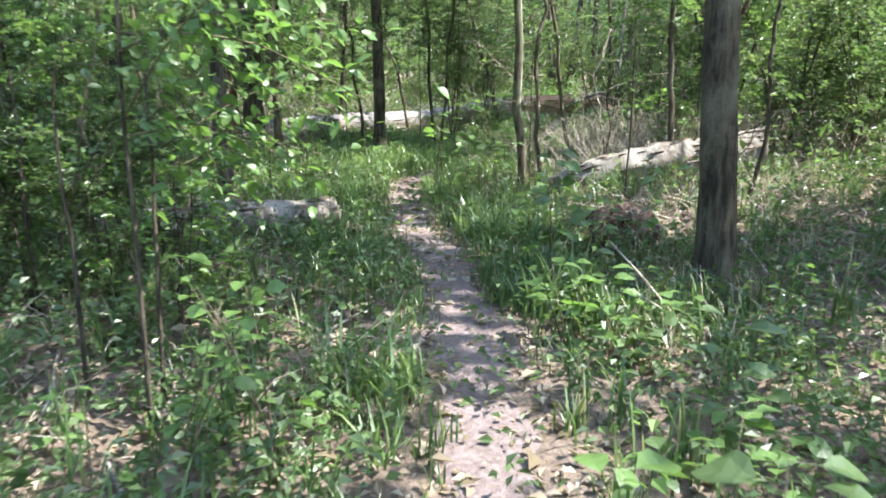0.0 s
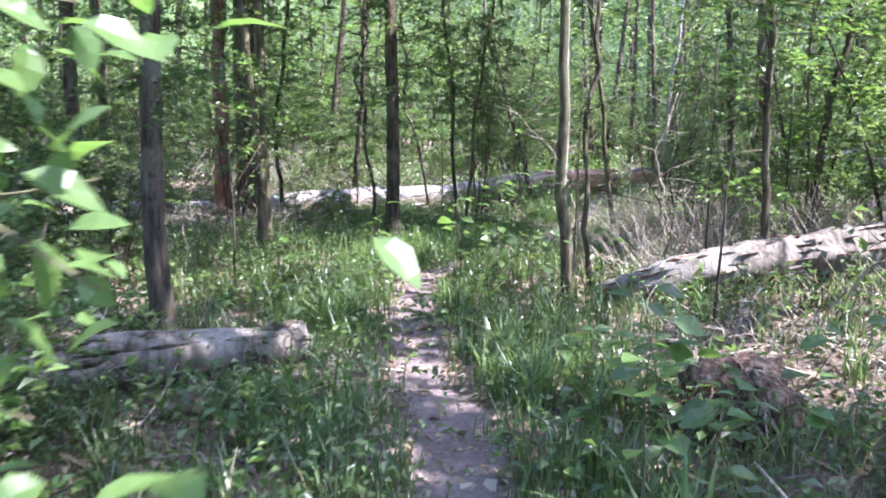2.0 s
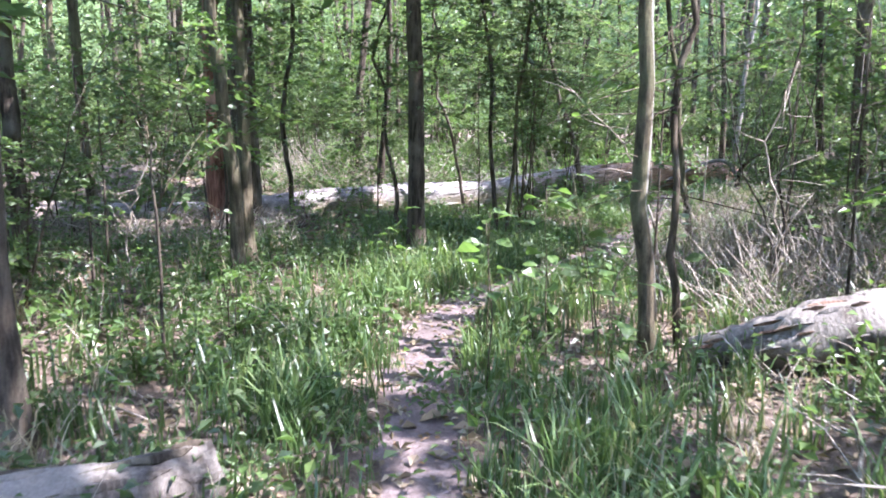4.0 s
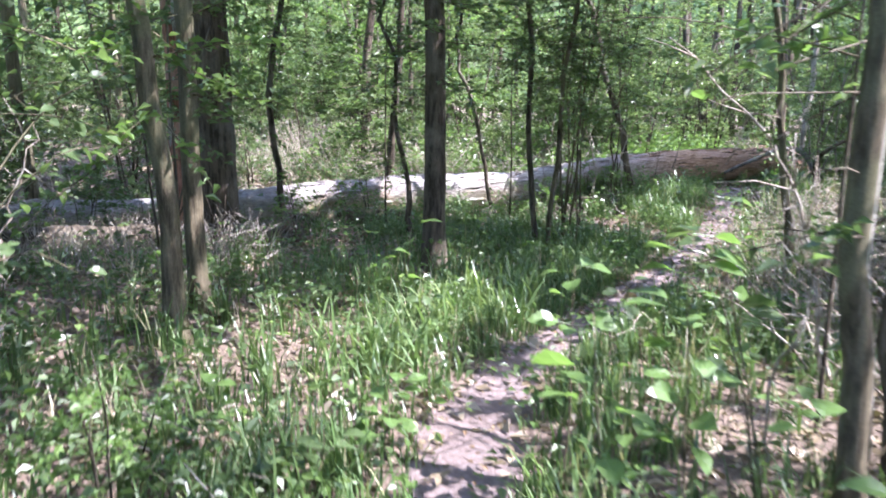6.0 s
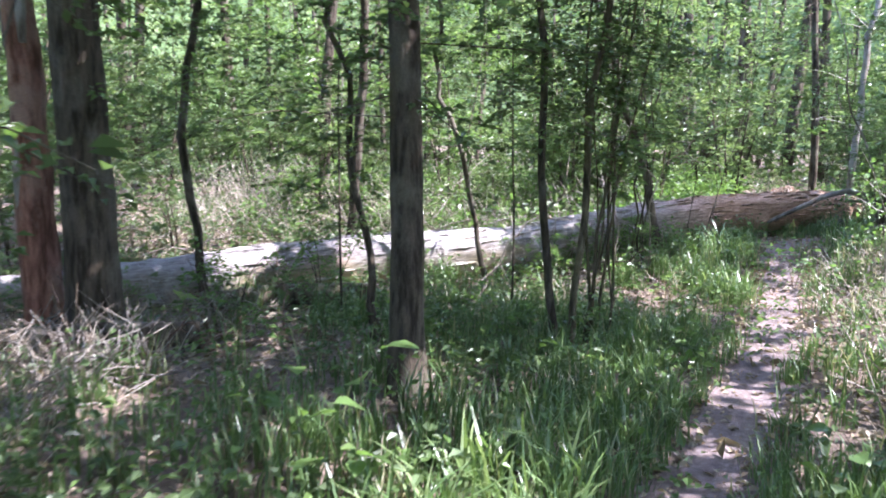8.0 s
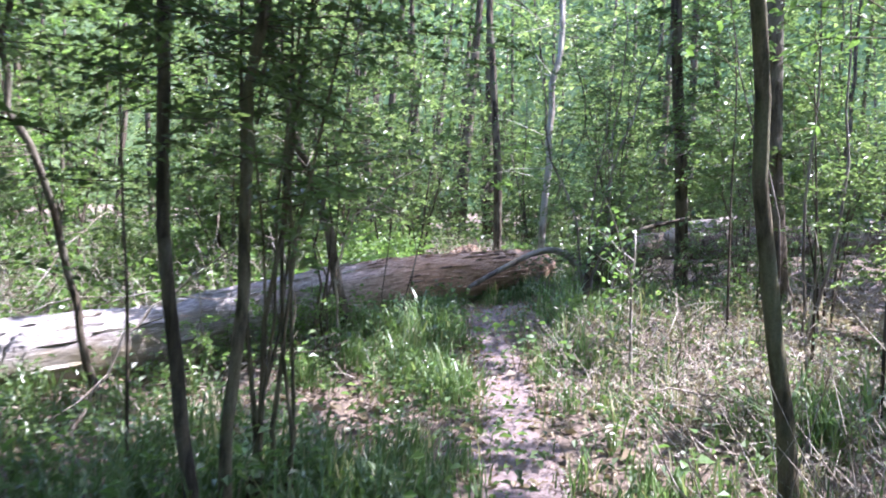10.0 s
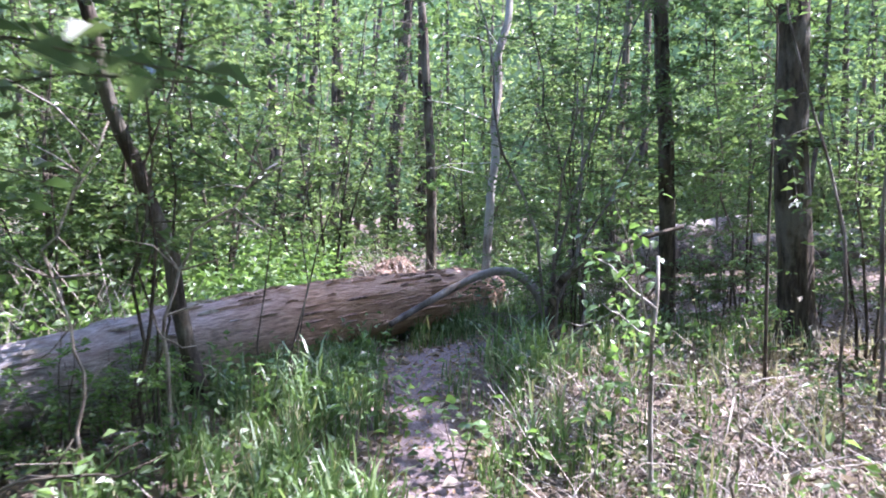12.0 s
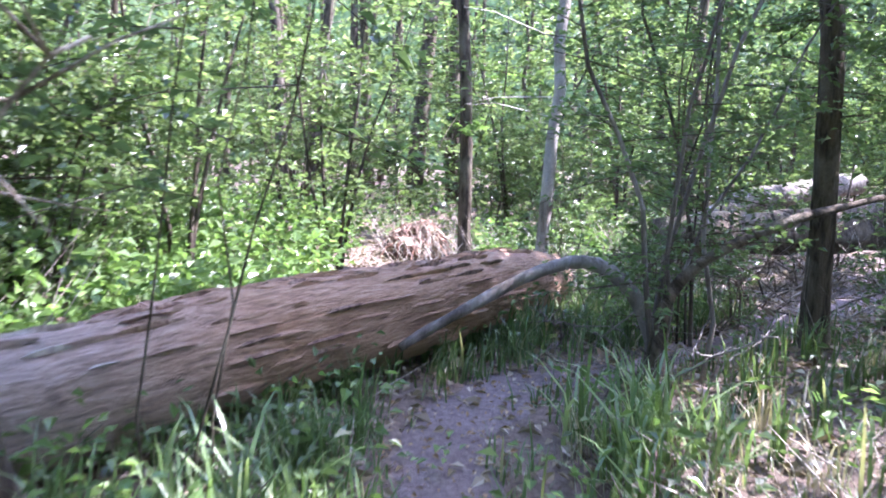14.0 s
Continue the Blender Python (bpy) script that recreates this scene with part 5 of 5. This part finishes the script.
root_plate(1.34, 6.15, 1.0, "rotten red-brown root plate with drooping fibres in grass", 91)
root_plate(4.7, 25.5, 1.35, "upturned red-brown root plate among pale dry growth", 95)


def red_snag(x, y):
    """A dead standing trunk whose bark has come off."""
    r = np.random.default_rng(92)
    root = tagged(new("dead_tree"), "standing dead tree with red-brown rotten wood", "tree")
    root.location = (x, y, hz(x, y))
    pts = stem_points(x, y, 4.2, (0.02, 0.0), r, 0.02, 16) - np.array(root.location)
    part("trunk", np_mesh("trunk", *tube(pts, np.linspace(0.13, 0.08, 16), 12, 0.1, 92), BARK_RED, True), root)
    for k in range(6):
        z, a = r.uniform(0.3, 3.6), r.uniform(2.5, 5.5)
        q = np.array([np.interp(z, pts[:, 2], pts[:, 0]) + 0.115 * math.cos(a), np.interp(z, pts[:, 2], pts[:, 1]) + 0.115 * math.sin(a), z])
        part("bark_strip", np_mesh("bark_strip", *tube(np.array([q, q + [0.0, 0, 0.25], q + [0.01, 0, 0.5]]), [0.02, 0.03, 0.012], 6, 0.2, k), BARK_PALE, True), root)


red_snag(-3.82, 14.8)


def bark_flakes(log, count, lo, hi, mats, seed, size=1.0):
    """Loose plates of bark still clinging to a fallen trunk."""
    trunk = [o for o in log.children if o.name.startswith("trunk")][0].data
    r = np.random.default_rng(seed)
    polys = [p for p in trunk.polygons if p.normal.z > -0.2 and lo < p.center.x < hi]
    for k in range(count):
        p = polys[int(r.integers(len(polys)))]
        nrm = np.array(p.normal)
        along = np.array([1.0, 0, 0]) + nrm * r.normal(0, 0.03)
        side = unit(np.cross(nrm, along))
        L, W = r.uniform(0.08, 0.3) * size, r.uniform(0.006, 0.03) * size
        c = np.array(p.center) + nrm * 0.004
        out = []
        for u, w in ((-1, -0.6), (-0.5, -1), (0.4, -0.9), (1, -0.3), (0.9, 0.5), (0.2, 1), (-0.6, 0.8)):
            out.append(c + along * u * L * r.uniform(0.8, 1.1) + side * w * W - nrm * 0.012 * w * w)
        top = [q + nrm * r.uniform(0.006, 0.014) for q in out]
        m = len(out)
        V = np.array(out + top + [c + nrm * 0.02])
        T = []
        for i in range(m):
            T += [[i, (i + 1) % m, m + (i + 1) % m], [i, m + (i + 1) % m, m + i], [m + i, m + (i + 1) % m, 2 * m]]
        part("bark_plate", np_mesh("bark_plate", V, T, mats[int(r.integers(len(mats)))]), log)


bark_flakes(BIG_LOG, 210, 10.6, 13.7, (LOG_WOOD, LOG_WOOD, LOG_FLAKE), 93, 0.55)
bark_flakes(BIG_LOG, 120, 5.0, 10.6, (LOG_WOOD, LOG_WOOD, BARK_PALE), 94, 0.7)
bark_flakes(LOG_A, 90, 0.1, 3.0, (LOG_BARK, LOG_BARK, LOG_FLAKE), 95, 0.45)
bark_flakes(LOG_B, 40, 0.05, 2.4, (BARK_DARK, LOG_BARK), 96, 0.8)

# fallen sticks on the floor
r = np.random.default_rng(95)
n = 0
while n < 60:
    x, y = r.uniform(-3.5, 4.5), r.uniform(2.3, 20)
    if off_trail(np.array([x]), np.array([y]))[0] < 0.3:
        continue
    a, L = r.uniform(0, 3.14), r.uniform(0.25, 1.0)
    q = [on(x + math.cos(a) * L * u + r.normal(0, 0.03), y + math.sin(a) * L * u + r.normal(0, 0.03), 0.012 + r.uniform(0, 0.03)) for u in (-0.5, -0.15, 0.2, 0.5)]
    rad = r.uniform(0.004, 0.014)
    ob = fallen("stick", q, [rad, rad, rad * 0.8, rad * 0.5], (STICK, BARK_DARK)[n % 3 == 2], ("pale dry" if n % 3 != 2 else "dark rotten") + " stick lying among leaves on the ground", "stick", 6, n, 0.08, 8)
    tagged(ob, group="sticks on the forest floor")
    n += 1
fallen("stick", [on(0.95, 4.9, 0.45), on(1.1, 4.5, 0.3), on(1.25, 4.1, 0.12), on(1.3, 3.75, 0.02)], [0.006, 0.008, 0.009, 0.009], STICK, "long pale bent stick propped in plants", "stick", 6, 97, 0.06, 14)


def dead_sapling(points, radius, label, seed):
    """A bare bent dead stem with side twigs."""
    r = np.random.default_rng(seed)
    p = np.asarray(points, float)
    root = tagged(new("dead_sapling"), label, "dead sapling")
    g = np.array([p[0][0], p[0][1], hz(p[0][0], p[0][1])])
    root.location = g
    p[0][2] = g[2] - 0.05
    t = np.linspace(0, len(p) - 1, 16)
    q = np.stack([np.interp(t, np.arange(len(p)), p[:, i]) for i in range(3)], 1) + r.normal(0, 0.012, (16, 3))
    part("stem", np_mesh("stem", *tube(q - g, radius * np.linspace(1, 0.35, 16), 6, 0.06, seed), STICK, True), root)
    for k in range(14):
        i = int(r.integers(4, 15))
        d = unit(r.normal(0, 1, 3) * [1, 0.6, 0.8] + [0, 0, 0.2]) * r.uniform(0.12, 0.45)
        part("twig", np_mesh("twig", *tube(np.array([q[i] - g, q[i] - g + d * 0.5 + r.normal(0, 0.02, 3), q[i] - g + d]), [radius * 0.4, radius * 0.3, radius * 0.15], 5), STICK, True), root)


dead_sapling([(1.2, 10.75, 0), (1.1, 10.75, 0.6), (0.98, 10.75, 1.0), (0.82, 10.75, 1.3), (0.34, 10.75, 1.75)], 0.012, "pale dead sapling bent over the trail edge", 98)
dead_sapling([(0.75, 10.1, 0), (0.72, 10.1, 0.3), (0.85, 10.1, 0.6), (0.95, 10.1, 1.0)], 0.009, "pale dead sapling beside the trail", 99)
dead_sapling([(-2.9, 10.4, 0), (-2.9, 10.5, 0.7), (-2.7, 10.6, 1.3)], 0.01, "thin dead sapling in the shade", 101)
dead_sapling([(2.5, 8.2, 0), (2.7, 8.1, 0.4), (3.1, 8.0, 0.9)], 0.016, "dead stem leaning over a fallen log", 102)
dead_sapling([(-0.9, 16.5, 0), (-0.5, 16.6, 0.5), (0.1, 16.7, 1.0)], 0.012, "bare dead stem before the fallen trunk", 103)
dead_sapling([(3.0, 16.5, 0), (3.0, 16.5, 0.3), (2.95, 16.5, 0.6)], 0.008, "short dead stalk in dry grass", 104)
dead_sapling([(1.0, 18.2, 0), (0.95, 18.2, 0.6), (1.1, 18.15, 1.1), (1.5, 18.1, 1.45)], 0.013, "bare twisted dead stem before the fallen trunk", 105)
dead_sapling([(0.55, 17.9, 0), (0.6, 17.9, 0.5), (0.45, 17.9, 1.0), (0.7, 17.8, 1.6)], 0.011, "thin crooked dead stem in grass", 106)
dead_sapling([(3.55, 15.9, 0), (3.5, 15.9, 0.4), (3.55, 15.9, 0.8)], 0.01, "short bare dead stalk in dry growth", 107)
dead_sapling([(2.0, 10.9, 0), (2.05, 10.9, 0.6), (1.9, 10.9, 1.3), (2.1, 10.9, 1.9)], 0.012, "pale dead stem standing in brush", 108)
dead_sapling([(3.1, 11.9, 0), (3.0, 11.9, 0.7), (3.2, 11.9, 1.5)], 0.012, "pale crooked dead stem in brush", 109)


def lichen_streak():
    """A pale strip of lichen that runs up the mossy tree, standing a little off its bark."""
    t = [o for o in bpy.data.objects if o.name.startswith("tree") and o.type == "EMPTY" and "lichen" in o.get("label", "")][0]
    v = np.array([c.co for c in [o for o in t.children if o.name.startswith("trunk")][0].data.vertices][:26 * 12]).reshape(26, 12, 3)
    mid = v.mean(1)
    rad = np.linalg.norm(v[:, 0] - mid, axis=1)
    r = np.random.default_rng(97)
    k = slice(1, 12)
    line = mid[k] + np.column_stack([rad[k] * 0.82, -rad[k] * 0.25, np.zeros(11)])
    part("lichen", np_mesh("lichen", *tube(line, rad[k] * r.uniform(0.2, 0.42, 11), 8, 0.15, 5), BARK_PALE, True), t, "pale grey lichen streak")


lichen_streak()
